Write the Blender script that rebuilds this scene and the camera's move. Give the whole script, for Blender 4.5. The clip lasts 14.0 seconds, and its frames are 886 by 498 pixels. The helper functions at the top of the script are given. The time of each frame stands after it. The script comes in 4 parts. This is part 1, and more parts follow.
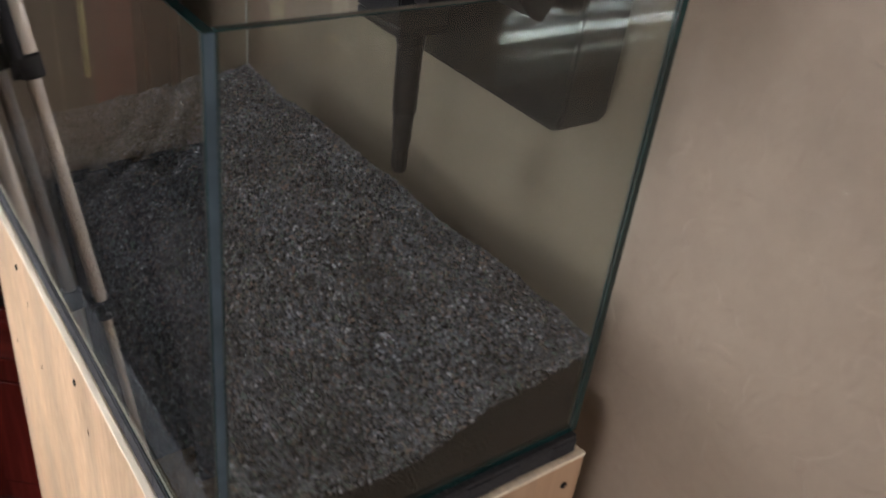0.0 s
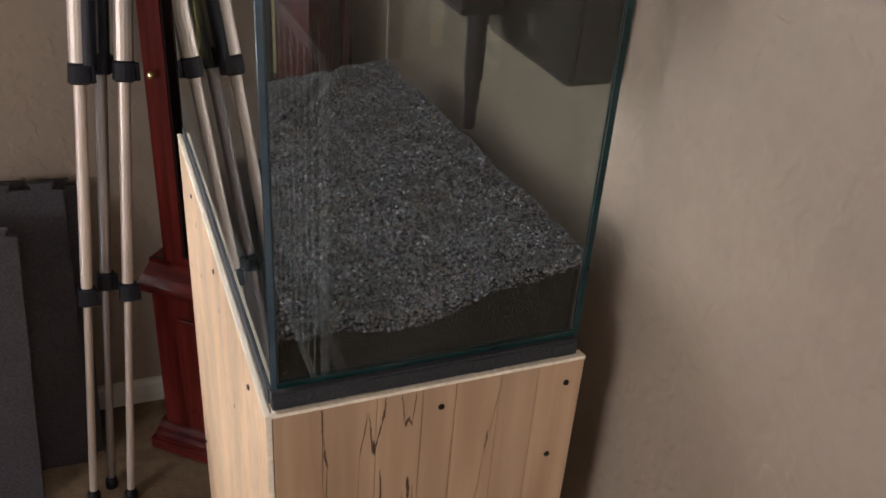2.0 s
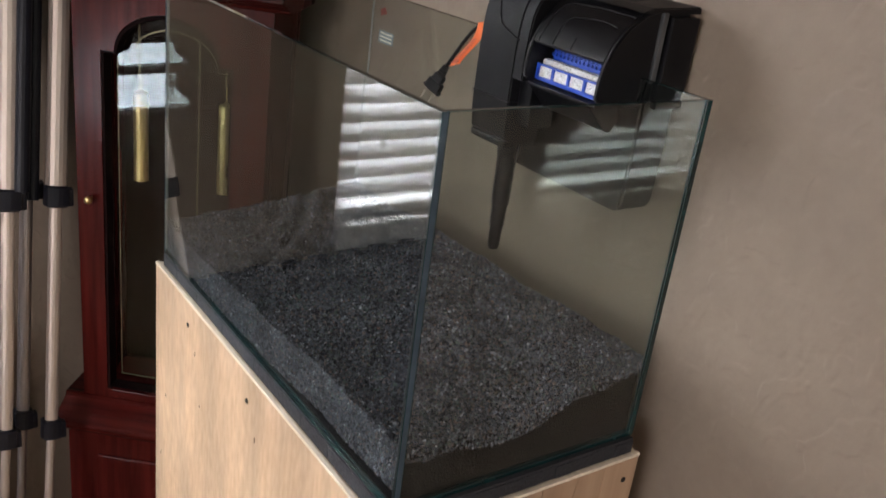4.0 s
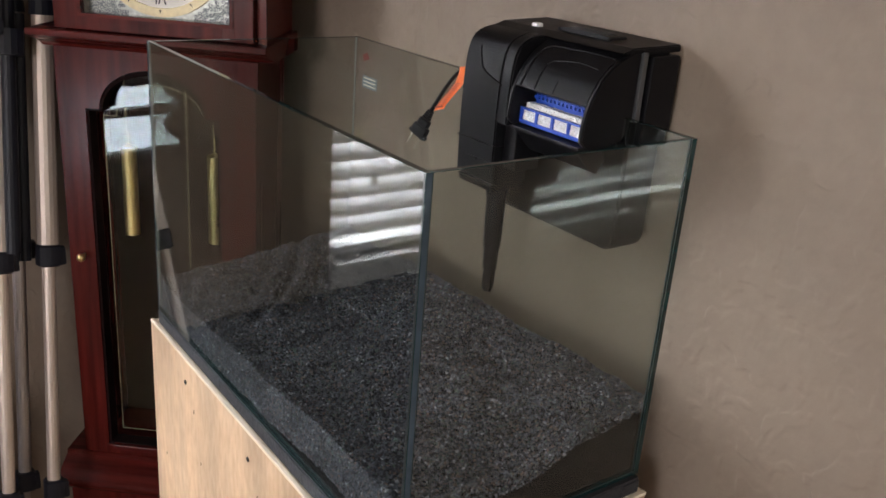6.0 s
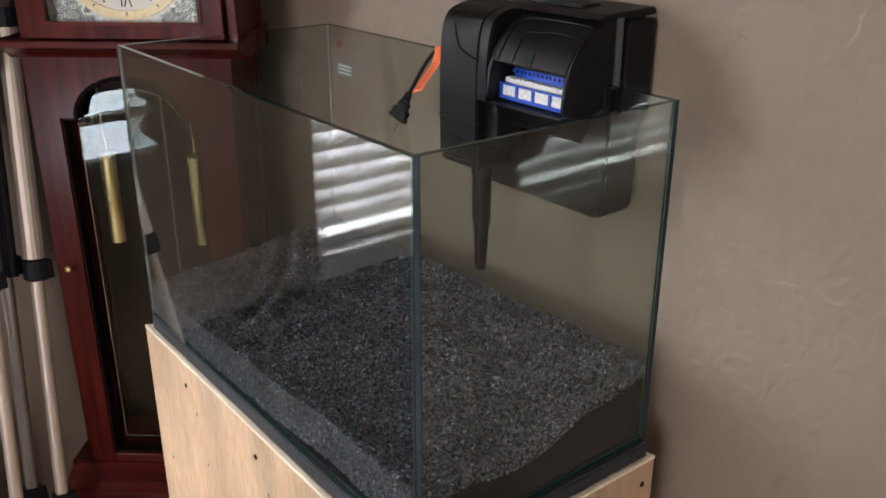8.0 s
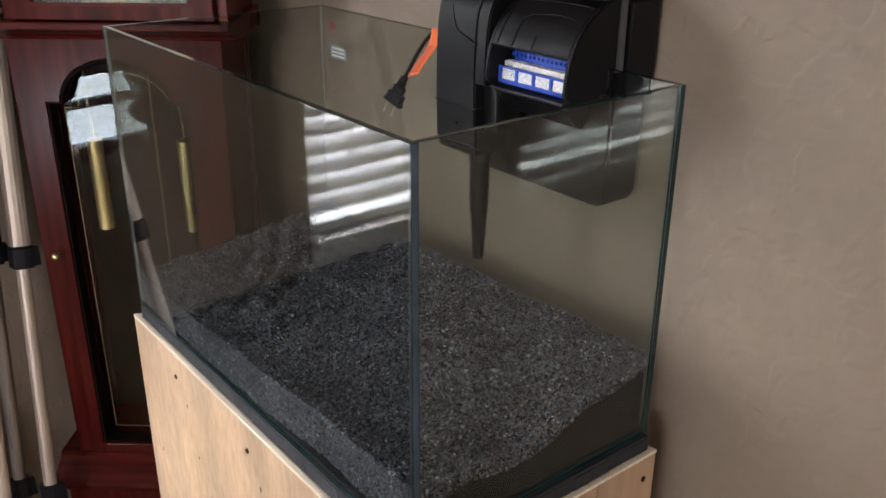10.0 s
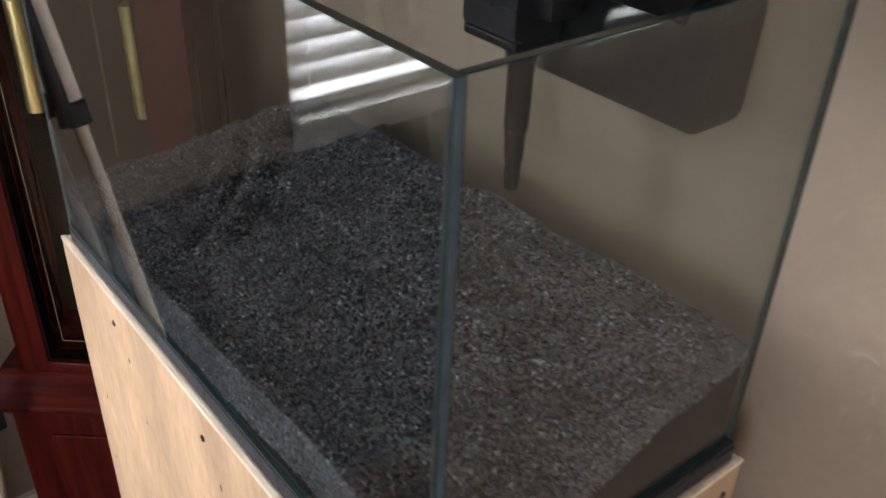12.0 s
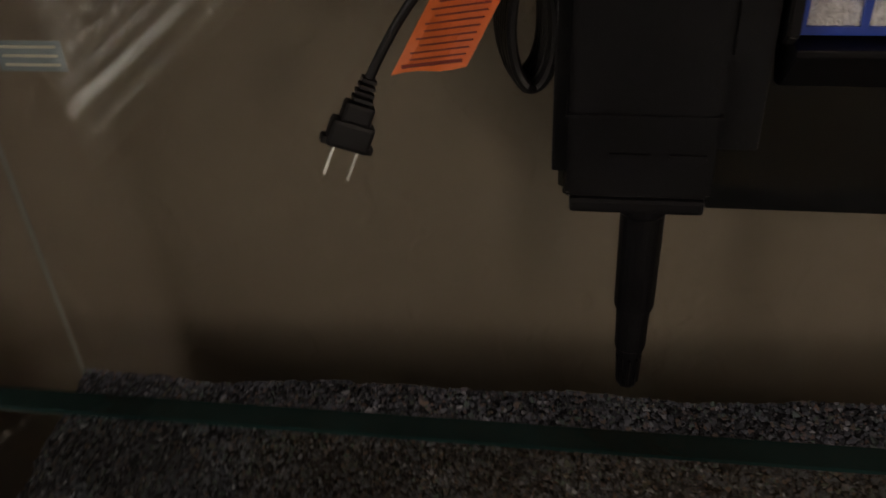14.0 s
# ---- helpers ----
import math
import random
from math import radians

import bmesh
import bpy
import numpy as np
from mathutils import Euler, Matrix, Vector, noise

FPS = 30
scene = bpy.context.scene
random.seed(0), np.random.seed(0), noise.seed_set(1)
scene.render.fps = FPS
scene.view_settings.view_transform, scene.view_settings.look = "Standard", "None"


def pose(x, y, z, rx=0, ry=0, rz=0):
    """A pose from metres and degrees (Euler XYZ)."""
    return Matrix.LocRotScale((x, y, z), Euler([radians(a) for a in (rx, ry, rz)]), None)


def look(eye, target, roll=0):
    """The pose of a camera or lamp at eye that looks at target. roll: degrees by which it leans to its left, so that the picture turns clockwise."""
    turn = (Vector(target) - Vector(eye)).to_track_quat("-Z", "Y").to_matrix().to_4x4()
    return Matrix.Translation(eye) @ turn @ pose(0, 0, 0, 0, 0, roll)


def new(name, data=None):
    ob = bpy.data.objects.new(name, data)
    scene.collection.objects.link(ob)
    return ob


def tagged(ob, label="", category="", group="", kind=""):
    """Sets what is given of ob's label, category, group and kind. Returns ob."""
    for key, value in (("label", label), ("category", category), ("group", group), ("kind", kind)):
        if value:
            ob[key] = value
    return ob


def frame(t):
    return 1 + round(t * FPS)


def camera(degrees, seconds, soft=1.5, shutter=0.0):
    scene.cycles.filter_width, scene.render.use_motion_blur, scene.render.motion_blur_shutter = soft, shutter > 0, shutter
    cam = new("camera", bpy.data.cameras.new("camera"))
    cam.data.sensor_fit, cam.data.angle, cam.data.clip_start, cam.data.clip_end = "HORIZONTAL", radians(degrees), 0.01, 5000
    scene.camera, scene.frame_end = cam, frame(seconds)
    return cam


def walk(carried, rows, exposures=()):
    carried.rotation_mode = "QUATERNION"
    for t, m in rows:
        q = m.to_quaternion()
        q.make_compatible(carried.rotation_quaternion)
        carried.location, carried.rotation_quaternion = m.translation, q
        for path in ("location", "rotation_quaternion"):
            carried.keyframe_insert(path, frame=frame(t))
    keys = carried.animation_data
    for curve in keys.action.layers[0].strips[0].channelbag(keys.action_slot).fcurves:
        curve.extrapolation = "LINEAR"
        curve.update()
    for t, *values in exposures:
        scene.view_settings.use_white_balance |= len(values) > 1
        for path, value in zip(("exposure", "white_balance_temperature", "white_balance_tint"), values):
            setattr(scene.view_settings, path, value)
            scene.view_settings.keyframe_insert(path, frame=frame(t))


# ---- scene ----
cam = camera(52.8, 14.0, soft=1.6, shutter=0.5)
# seconds, eye, target, roll
PATH = [
    (0, (-0.1243, -0.3197, 1.3625), (0.9406, 0.9834, 0.2819), 7.62),
    (0.5, (-0.0749, -0.4499, 1.3608), (0.7670, 1.0194, 0.2968), 6.10),
    (1, (-0.0574, -0.5533, 1.3635), (0.5830, 1.0153, 0.3008), 3.75),
    (1.5, (-0.0698, -0.5940, 1.3717), (0.5724, 1.0056, 0.3574), 3.67),
    (2, (-0.0979, -0.5892, 1.3687), (0.5793, 1.0019, 0.3639), 4.22),
    (2.5, (-0.1992, -0.5262, 1.3615), (0.6747, 0.9455, 0.3270), 5.50),
    (3, (-0.3054, -0.5004, 1.3586), (0.6899, 0.9180, 0.3598), 6.15),
    (3.5, (-0.3434, -0.4887, 1.3647), (0.7285, 0.9073, 0.4149), 7.78),
    (4, (-0.3624, -0.4981, 1.3832), (0.7571, 0.9761, 0.6258), 7.64),
    (6.5, (-0.3497, -0.4877, 1.4102), (0.7731, 1.0030, 0.6910), 2.70),
    (7, (-0.3527, -0.4885, 1.4093), (0.7650, 1.0051, 0.6884), 0.65),
    (7.5, (-0.3503, -0.4876, 1.4077), (0.7767, 0.9899, 0.6682), -0.20),
    (8, (-0.3522, -0.4829, 1.4100), (0.7906, 0.9739, 0.6539), 0.13),
    (8.5, (-0.3490, -0.4718, 1.4070), (0.8009, 0.9667, 0.6271), 0.60),
    (11, (-0.3146, -0.4353, 1.3995), (0.8367, 0.9936, 0.6040), 0.12),
    (11.5, (-0.2494, -0.3448, 1.3804), (0.8960, 1.0259, 0.4809), 0.58),
    (12, (-0.1974, -0.2311, 1.3572), (0.8854, 1.0598, 0.2797), 2.46),
    (12.5, (-0.2366, -0.1158, 1.3647), (1.0708, 0.9415, 0.2818), 3.53),
    (13, (-0.3163, 0.0117, 1.3955), (1.1897, 0.7556, 0.3099), 0.84),
    (13.5, (-0.1885, 0.1174, 1.3529), (1.3214, 0.8300, 0.2518), -3.76),
    (13.7, (-0.1335, 0.2046, 1.3596), (1.4090, 0.7506, 0.2095), -4.54),
    (14, (-0.1000, 0.2895, 1.3499), (1.5088, 0.5686, 0.1949), -3.21),
]
walk(cam, [(t, look(eye, target, roll)) for t, eye, target, roll in PATH],
     exposures=[(0.0, 0.0, 6500, 10), (2.5, 0.0, 6500, 10), (3.5, -0.12, 6500, 10), (8.5, -0.1, 6500, 10), (11.0, -0.06, 6500, 10), (11.5, 0.04, 6500, 10), (12.0, 0.05, 6500, 10), (12.5, -0.27, 6600, 10), (13.0, -0.62, 6750, 11), (13.5, -1.2, 7100, 12), (14.0, -1.9, 8300, 15)])

# ---------------------------------------------------------------- world and lights
FLOOR = -0.012
WALL_X, WALL_Y = 0.373, 1.13          # the long wall beside the tank, the wall behind the clock
LEFT_X, BACK_Y, CEIL = -3.0, -2.8, 2.45

world = bpy.data.worlds.new("daylight")
scene.world = world
world.use_nodes = True
wn = world.node_tree
sky = wn.nodes.new("ShaderNodeTexSky")
sky.sky_type = "NISHITA"
sky.sun_disc = False
sky.sun_elevation, sky.sun_rotation = radians(40), radians(200)
wn.links.new(sky.outputs[0], wn.nodes["Background"].inputs[0])
wn.nodes["Background"].inputs[1].default_value = 0.12


def window_light(name, eye, target, sx, sy, watts, colour):
    data = bpy.data.lights.new(name, "AREA")
    data.shape, data.size, data.size_y, data.energy, data.color = "RECTANGLE", sx, sy, watts, colour
    ob = new(name, data)
    ob.matrix_world = look(eye, target)
    return ob


# daylight behind the blind, through the patio door and the high west window
window_light("sky_light_blind", (-0.98, WALL_Y + 0.42, 1.35), (-0.98, 0.0, 1.25), 1.05, 1.6, 150, (0.96, 0.95, 1.0))
window_light("sky_light_patio", (LEFT_X - 0.12, -0.72, 0.2), (0, -0.72, 0.2), 0.9, 0.6, 29, (0.8, 0.89, 1.0))
# fill from the south, added to lift surfaces that face it; source unseen
window_light("fill_light_south", (-0.4, BACK_Y - 0.1, 1.75), (-0.4, 0, 1.45), 1.0, 0.9, 8, (1.0, 0.93, 0.8))
window_light("sky_light_west", (LEFT_X - 0.1, -1.72, 1.6), (0, -1.5, 1.4), 1.1, 1.0, 83, (1.0, 0.93, 0.94))


# ---------------------------------------------------------------- materials
def mat(name, colour, rough=0.5, metal=0.0, vary=0.15, scale=40.0, bump=0.0, bscale=None, stretch=(1, 1, 1), second=None, spec=0.5, coat=0.0, rand=0.0, big=0.1):
    """A principled surface with colour variation at two scales, fine relief and, if wished, a tone of its own per object."""
    m = bpy.data.materials.new(name)
    m.use_nodes = True
    nt = m.node_tree
    n, l = nt.nodes, nt.links
    p = n["Principled BSDF"]
    p.inputs["Roughness"].default_value, p.inputs["Metallic"].default_value = rough, metal
    p.inputs["Specular IOR Level"].default_value = spec
    p.inputs["Coat Weight"].default_value = coat
    p.inputs["Coat Roughness"].default_value = 0.12
    tc = n.new("ShaderNodeTexCoord")
    mp = n.new("ShaderNodeMapping")
    mp.inputs["Scale"].default_value = stretch
    l.new(tc.outputs["Object"], mp.inputs[0])
    fine = n.new("ShaderNodeTexNoise")
    fine.inputs["Scale"].default_value, fine.inputs["Detail"].default_value = scale, 5
    wide = n.new("ShaderNodeTexNoise")
    wide.inputs["Scale"].default_value, wide.inputs["Detail"].default_value = scale / 9, 3
    l.new(mp.outputs[0], fine.inputs[0])
    l.new(mp.outputs[0], wide.inputs[0])
    ramp = n.new("ShaderNodeValToRGB")
    a = [c * (1 - vary) for c in colour]
    b = second or [min(1, c * (1 + vary)) for c in colour]
    ramp.color_ramp.elements[0].color, ramp.color_ramp.elements[1].color = (*a, 1), (*b, 1)
    ramp.color_ramp.elements[0].position, ramp.color_ramp.elements[1].position = 0.3, 0.7
    l.new(fine.outputs[0], ramp.inputs[0])
    hs = n.new("ShaderNodeHueSaturation")
    l.new(ramp.outputs[0], hs.inputs["Color"])
    mr = n.new("ShaderNodeMapRange")
    mr.inputs["From Min"].default_value, mr.inputs["From Max"].default_value = 0.3, 0.7
    mr.inputs["To Min"].default_value, mr.inputs["To Max"].default_value = 1 - big, 1 + big
    l.new(wide.outputs[0], mr.inputs[0])
    value = mr.outputs[0]
    if rand:
        oi = n.new("ShaderNodeObjectInfo")
        r2 = n.new("ShaderNodeMapRange")
        r2.inputs["To Min"].default_value, r2.inputs["To Max"].default_value = 1 - rand, 1 + rand
        l.new(oi.outputs["Random"], r2.inputs[0])
        mul = n.new("ShaderNodeMath")
        mul.operation = "MULTIPLY"
        l.new(value, mul.inputs[0])
        l.new(r2.outputs[0], mul.inputs[1])
        value = mul.outputs[0]
    l.new(value, hs.inputs["Value"])
    l.new(hs.outputs[0], p.inputs["Base Color"])
    rr = n.new("ShaderNodeMapRange")
    rr.inputs["To Min"].default_value, rr.inputs["To Max"].default_value = max(0.02, rough - 0.1), min(1, rough + 0.1)
    l.new(wide.outputs[0], rr.inputs[0])
    l.new(rr.outputs[0], p.inputs["Roughness"])
    if bump:
        bn = n.new("ShaderNodeTexNoise")
        bn.inputs["Scale"].default_value, bn.inputs["Detail"].default_value = bscale or scale, 3
        l.new(mp.outputs[0], bn.inputs[0])
        bp = n.new("ShaderNodeBump")
        bp.inputs["Strength"].default_value, bp.inputs["Distance"].default_value = min(1, bump), 0.002 * max(1, bump)
        l.new(bn.outputs[0], bp.inputs["Height"])
        l.new(bp.outputs[0], p.inputs["Normal"])
    return m


WALL = mat("beige_wall_paint", (0.256, 0.203, 0.157), 0.6, vary=0.04, scale=60, big=0.05)


def knockdown(m):
    """Flattened plaster islands a few centimetres wide under a fine roller grain."""
    n, l = m.node_tree.nodes, m.node_tree.links
    tc = n.new("ShaderNodeTexCoord")
    warp = n.new("ShaderNodeTexNoise")
    warp.inputs["Scale"].default_value, warp.inputs["Detail"].default_value = 26, 2
    warp.inputs["Distortion"].default_value = 0.35
    l.new(tc.outputs["Object"], warp.inputs[0])
    ramp = n.new("ShaderNodeValToRGB")
    ramp.color_ramp.interpolation = "EASE"
    ramp.color_ramp.elements[0].position, ramp.color_ramp.elements[1].position = 0.45, 0.57
    l.new(warp.outputs[0], ramp.inputs[0])
    fine = n.new("ShaderNodeTexNoise")
    fine.inputs["Scale"].default_value, fine.inputs["Detail"].default_value = 75, 3
    l.new(tc.outputs["Object"], fine.inputs[0])
    add = n.new("ShaderNodeMath")
    add.operation = "MULTIPLY_ADD"
    l.new(fine.outputs[0], add.inputs[0])
    add.inputs[1].default_value = 1.0
    l.new(ramp.outputs[0], add.inputs[2])
    bp = n.new("ShaderNodeBump")
    bp.inputs["Strength"].default_value, bp.inputs["Distance"].default_value = 0.7, 0.0009
    l.new(add.outputs[0], bp.inputs["Height"])
    l.new(bp.outputs[0], n["Principled BSDF"].inputs["Normal"])


knockdown(WALL)
CEILING = mat("ceiling_paint", (0.35, 0.305, 0.25), 0.8, vary=0.04, bump=0.6, bscale=60)
CARPET = mat("tan_carpet", (0.19, 0.135, 0.085), 0.95, vary=0.45, scale=420, bump=2.0, bscale=380, big=0.16, spec=0.1)
WHITE = mat("white_trim_paint", (0.75, 0.74, 0.71), 0.4, vary=0.03, bump=0.1)
OFF_WHITE = mat("aged_white_trim_paint", (0.52, 0.49, 0.42), 0.45, vary=0.06, bump=0.2)
SLAT = mat("white_blind_slat", (0.74, 0.74, 0.75), 0.35, vary=0.03)
MAHOGANY = mat("mahogany", (0.082, 0.0105, 0.0085), 0.26, spec=0.2, vary=0.45, scale=60, stretch=(1, 1, 0.07), coat=0.08, bump=0.05, big=0.2)
MAHOGANY_X = mat("mahogany_crossgrain", (0.082, 0.0105, 0.0085), 0.26, spec=0.2, vary=0.45, scale=60, stretch=(0.07, 1, 1), coat=0.08, bump=0.05, big=0.2)
# near-black copy of the case wood: shade inside the clock, put in colour
CASE_SHADE = mat("shaded_clock_inside", (0.01, 0.004, 0.004), 0.7, vary=0.3, spec=0.08)
BRASS = mat("polished_brass", (0.92, 0.74, 0.34), 0.3, 1.0, vary=0.06, scale=120)
GILT = mat("faded_gilt", (0.42, 0.36, 0.22), 0.5, 0.3, vary=0.2, scale=120)
CREAM = mat("cream_enamel", (0.8, 0.76, 0.62), 0.35, vary=0.03)
ENAMEL = mat("white_enamel", (0.86, 0.84, 0.78), 0.35, vary=0.03)
SATIN_BRASS = mat("satin_brass", (0.72, 0.63, 0.4), 0.45, 0.35, vary=0.08, scale=150)
ENGRAVED = mat("blackened_engraving", (0.17, 0.2, 0.23), 0.5, 0.2, vary=0.3, scale=300)
INK = mat("black_ink", (0.012, 0.012, 0.013), 0.4, vary=0.1)
SILVER = mat("silvered_dial_plate", (0.62, 0.66, 0.62), 0.35, 0.4, vary=0.2, scale=150, bump=0.3)
CHAMPAGNE = mat("champagne_anodised_tube", (0.58, 0.5, 0.44), 0.42, 0.5, vary=0.06, scale=60, stretch=(1, 1, 0.1))
GREY_TUBE = mat("grey_anodised_tube", (0.3, 0.27, 0.26), 0.35, 0.7, vary=0.06, scale=60, stretch=(1, 1, 0.1))
CLAMP = mat("black_tripod_plastic", (0.01, 0.011, 0.018), 0.45, vary=0.2, bump=0.1, spec=0.3)
FOAM = mat("charcoal_foam_mat", (0.054, 0.051, 0.057), 0.85, vary=0.25, scale=160, bump=0.9, bscale=300, spec=0.25)
PLY = mat("pine_plywood_face", (0.57, 0.385, 0.235), 0.42, vary=0.08, scale=120, stretch=(1, 1, 0.3), bump=0.2, bscale=60, big=0.22, second=(0.66, 0.48, 0.318))
PLY_EDGE = mat("raw_plywood_edge", (0.8, 0.71, 0.57), 0.75, vary=0.12, scale=200, stretch=(1, 0.1, 1), bump=0.5)
BOARD = mat("edge_glued_board", (0.38, 0.238, 0.146), 0.5, vary=0.14, scale=34, stretch=(1, 1, 0.06), bump=0.1, rand=0.1, second=(0.5, 0.34, 0.22))
SPALT = mat("dark_wood_streak", (0.075, 0.037, 0.017), 0.7, vary=0.4, scale=200)
FAINT = mat("brown_wood_line", (0.21, 0.122, 0.066), 0.6, vary=0.35, scale=200)
SCREW = mat("black_screw", (0.015, 0.013, 0.012), 0.45, 0.5, vary=0.2)
PAD = mat("dark_foam_pad", (0.022, 0.023, 0.028), 0.75, vary=0.25, scale=220, bump=0.8, bscale=260)
PLASTIC = mat("black_matt_plastic", (0.006, 0.006, 0.0072), 0.42, spec=0.17, vary=0.12, scale=300, bump=0.12, bscale=900)
PLASTIC_GREY = mat("dark_grey_plastic", (0.06, 0.062, 0.065), 0.4, vary=0.1)
BLUE = mat("blue_plastic", (0.012, 0.06, 0.42), 0.4, vary=0.1)
FLOSS = mat("white_filter_floss", (0.88, 0.88, 0.87), 0.95, vary=0.15, scale=400, bump=1.5, bscale=500)
ORANGE = mat("orange_paper_tag", (0.85, 0.16, 0.035), 0.55, vary=0.06, second=(0.9, 0.2, 0.05))
RUBBER = mat("black_rubber", (0.006, 0.006, 0.007), 0.5, vary=0.2, spec=0.25)
STEEL = mat("nickel_steel", (0.7, 0.68, 0.62), 0.25, 1.0, vary=0.05)
STICKER = mat("blue_grey_sticker", (0.3, 0.36, 0.4), 0.5, vary=0.1)
RED = mat("faded_red_sticker", (0.3, 0.05, 0.04), 0.5, vary=0.2)
# front pane's end faces: daylight caught in the glass, put in as paler colour
EDGE_LIT = mat("lit_blue_glass_edge", (0.04, 0.068, 0.092), 0.14, vary=0.2, scale=25, second=(0.058, 0.095, 0.128), spec=0.6)
CLEAR_BEAD = mat("clear_silicone", (0.15, 0.16, 0.145), 0.3, vary=0.1)
SILICONE = mat("grey_silicone", (0.02, 0.03, 0.032), 0.35, vary=0.2)


def glass_material(name, tint, ior=1.5):
    m = bpy.data.materials.new(name)
    m.use_nodes = True
    nt = m.node_tree
    nt.nodes.remove(nt.nodes["Principled BSDF"])
    g = nt.nodes.new("ShaderNodeBsdfGlass")
    g.inputs["Color"].default_value, g.inputs["Roughness"].default_value, g.inputs["IOR"].default_value = (*tint, 1), 0.0, ior
    nt.links.new(g.outputs[0], nt.nodes["Material Output"].inputs[0])
    return m


GLASS = glass_material("clear_glass", (0.96, 0.975, 0.97), 1.38)
# green tint, deepened to stand in for the shadow the panes don't cast
TANK_GLASS = glass_material("green_glass_shade_tint", (0.845, 0.866, 0.85), 1.5)
EDGE = mat("green_glass_edge", (0.004, 0.024, 0.026), 0.1, vary=0.35, scale=30, second=(0.008, 0.036, 0.037), spec=0.4)

g = bpy.data.materials.new("black_gravel")
g.use_nodes = True
gn, gl = g.node_tree.nodes, g.node_tree.links
geo = gn.new("ShaderNodeNewGeometry")
gr = gn.new("ShaderNodeValToRGB")
for pos, c in ((0.0, (0.024, 0.026, 0.031)), (0.35, (0.07, 0.075, 0.094)), (0.68, (0.15, 0.161, 0.2)), (0.8, (0.19, 0.128, 0.112)), (0.88, (0.105, 0.155, 0.135)), (0.95, (0.165, 0.177, 0.22)), (1.0, (0.4, 0.41, 0.46))):
    e = gr.color_ramp.elements.new(pos) if pos not in (0.0, 1.0) else gr.color_ramp.elements[0 if pos == 0 else -1]
    e.color = (*c, 1)
gl.new(geo.outputs["Random Per Island"], gr.inputs[0])
gno = gn.new("ShaderNodeTexNoise")
gno.inputs["Scale"].default_value = 900
gmx = gn.new("ShaderNodeMix")
gmx.data_type, gmx.blend_type = "RGBA", "MULTIPLY"
gmx.inputs["Factor"].default_value = 0.5
gl.new(gr.outputs[0], gmx.inputs[6])
gl.new(gno.outputs[0], gmx.inputs[7])
gtc = gn.new("ShaderNodeTexCoord")
gno2 = gn.new("ShaderNodeTexNoise")
gno2.inputs["Scale"].default_value, gno2.inputs["Detail"].default_value = 26, 3
gl.new(gtc.outputs["Object"], gno2.inputs[0])
gmr = gn.new("ShaderNodeMapRange")
gmr.inputs["From Min"].default_value, gmr.inputs["From Max"].default_value = 0.35, 0.65
gmr.inputs["To Min"].default_value, gmr.inputs["To Max"].default_value = 0.76, 1.24
gl.new(gno2.outputs[0], gmr.inputs[0])
ghs = gn.new("ShaderNodeHueSaturation")
gl.new(gmr.outputs[0], ghs.inputs["Value"])
gl.new(gmx.outputs[2], ghs.inputs["Color"])
gl.new(ghs.outputs[0], gn["Principled BSDF"].inputs["Base Color"])
gn["Principled BSDF"].inputs["Roughness"].default_value = 0.75
gn["Principled BSDF"].inputs["Specular IOR Level"].default_value = 0.2
GRAVEL = g
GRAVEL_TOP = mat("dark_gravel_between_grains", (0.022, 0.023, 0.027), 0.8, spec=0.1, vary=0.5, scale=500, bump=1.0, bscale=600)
# same gravel, darker on the sides: shade below the surface put in colour
GRAVEL_SHADED = mat("shaded_gravel_side", (0.007, 0.007, 0.0075), 0.85, spec=0.05, vary=0.85, scale=420, bump=1.2, bscale=420)


# ---------------------------------------------------------------- building helpers
def thing(name, x=0.0, y=0.0, z=0.0, rz=0.0, label="", category="", group="", kind=""):
    ob = new(name)
    ob.empty_display_size = 0.05
    ob.matrix_basis = pose(x, y, z, 0, 0, rz)
    return tagged(ob, label, category, group, kind)


def part(name, bm, material, parent=None, label="", smooth=False):
    me = bpy.data.meshes.new(name)
    bmesh.ops.recalc_face_normals(bm, faces=bm.faces)
    bm.to_mesh(me)
    bm.free()
    for m in material if isinstance(material, (list, tuple)) else (material,):
        me.materials.append(m)
    if smooth:
        for p in me.polygons:
            p.use_smooth = True
    ob = new(name, me)
    ob.parent = parent
    return tagged(ob, label)


def box(x0, x1, y0, y1, z0, z1, bevel=0.0, bm=None, seg=2):
    b = bmesh.new()
    bmesh.ops.create_cube(b, size=1)
    for v in b.verts:
        v.co = ((x0 + x1) / 2 + v.co.x * (x1 - x0), (y0 + y1) / 2 + v.co.y * (y1 - y0), (z0 + z1) / 2 + v.co.z * (z1 - z0))
    if bevel:
        bmesh.ops.bevel(b, geom=b.edges[:], offset=bevel, segments=seg, affect="EDGES", profile=0.6)
    if bm is None:
        return b
    join(bm, b)
    return bm


def join(bm, other):
    me = bpy.data.meshes.new("tmp")
    other.to_mesh(me)
    other.free()
    bm.from_mesh(me)
    bpy.data.meshes.remove(me)
    return bm


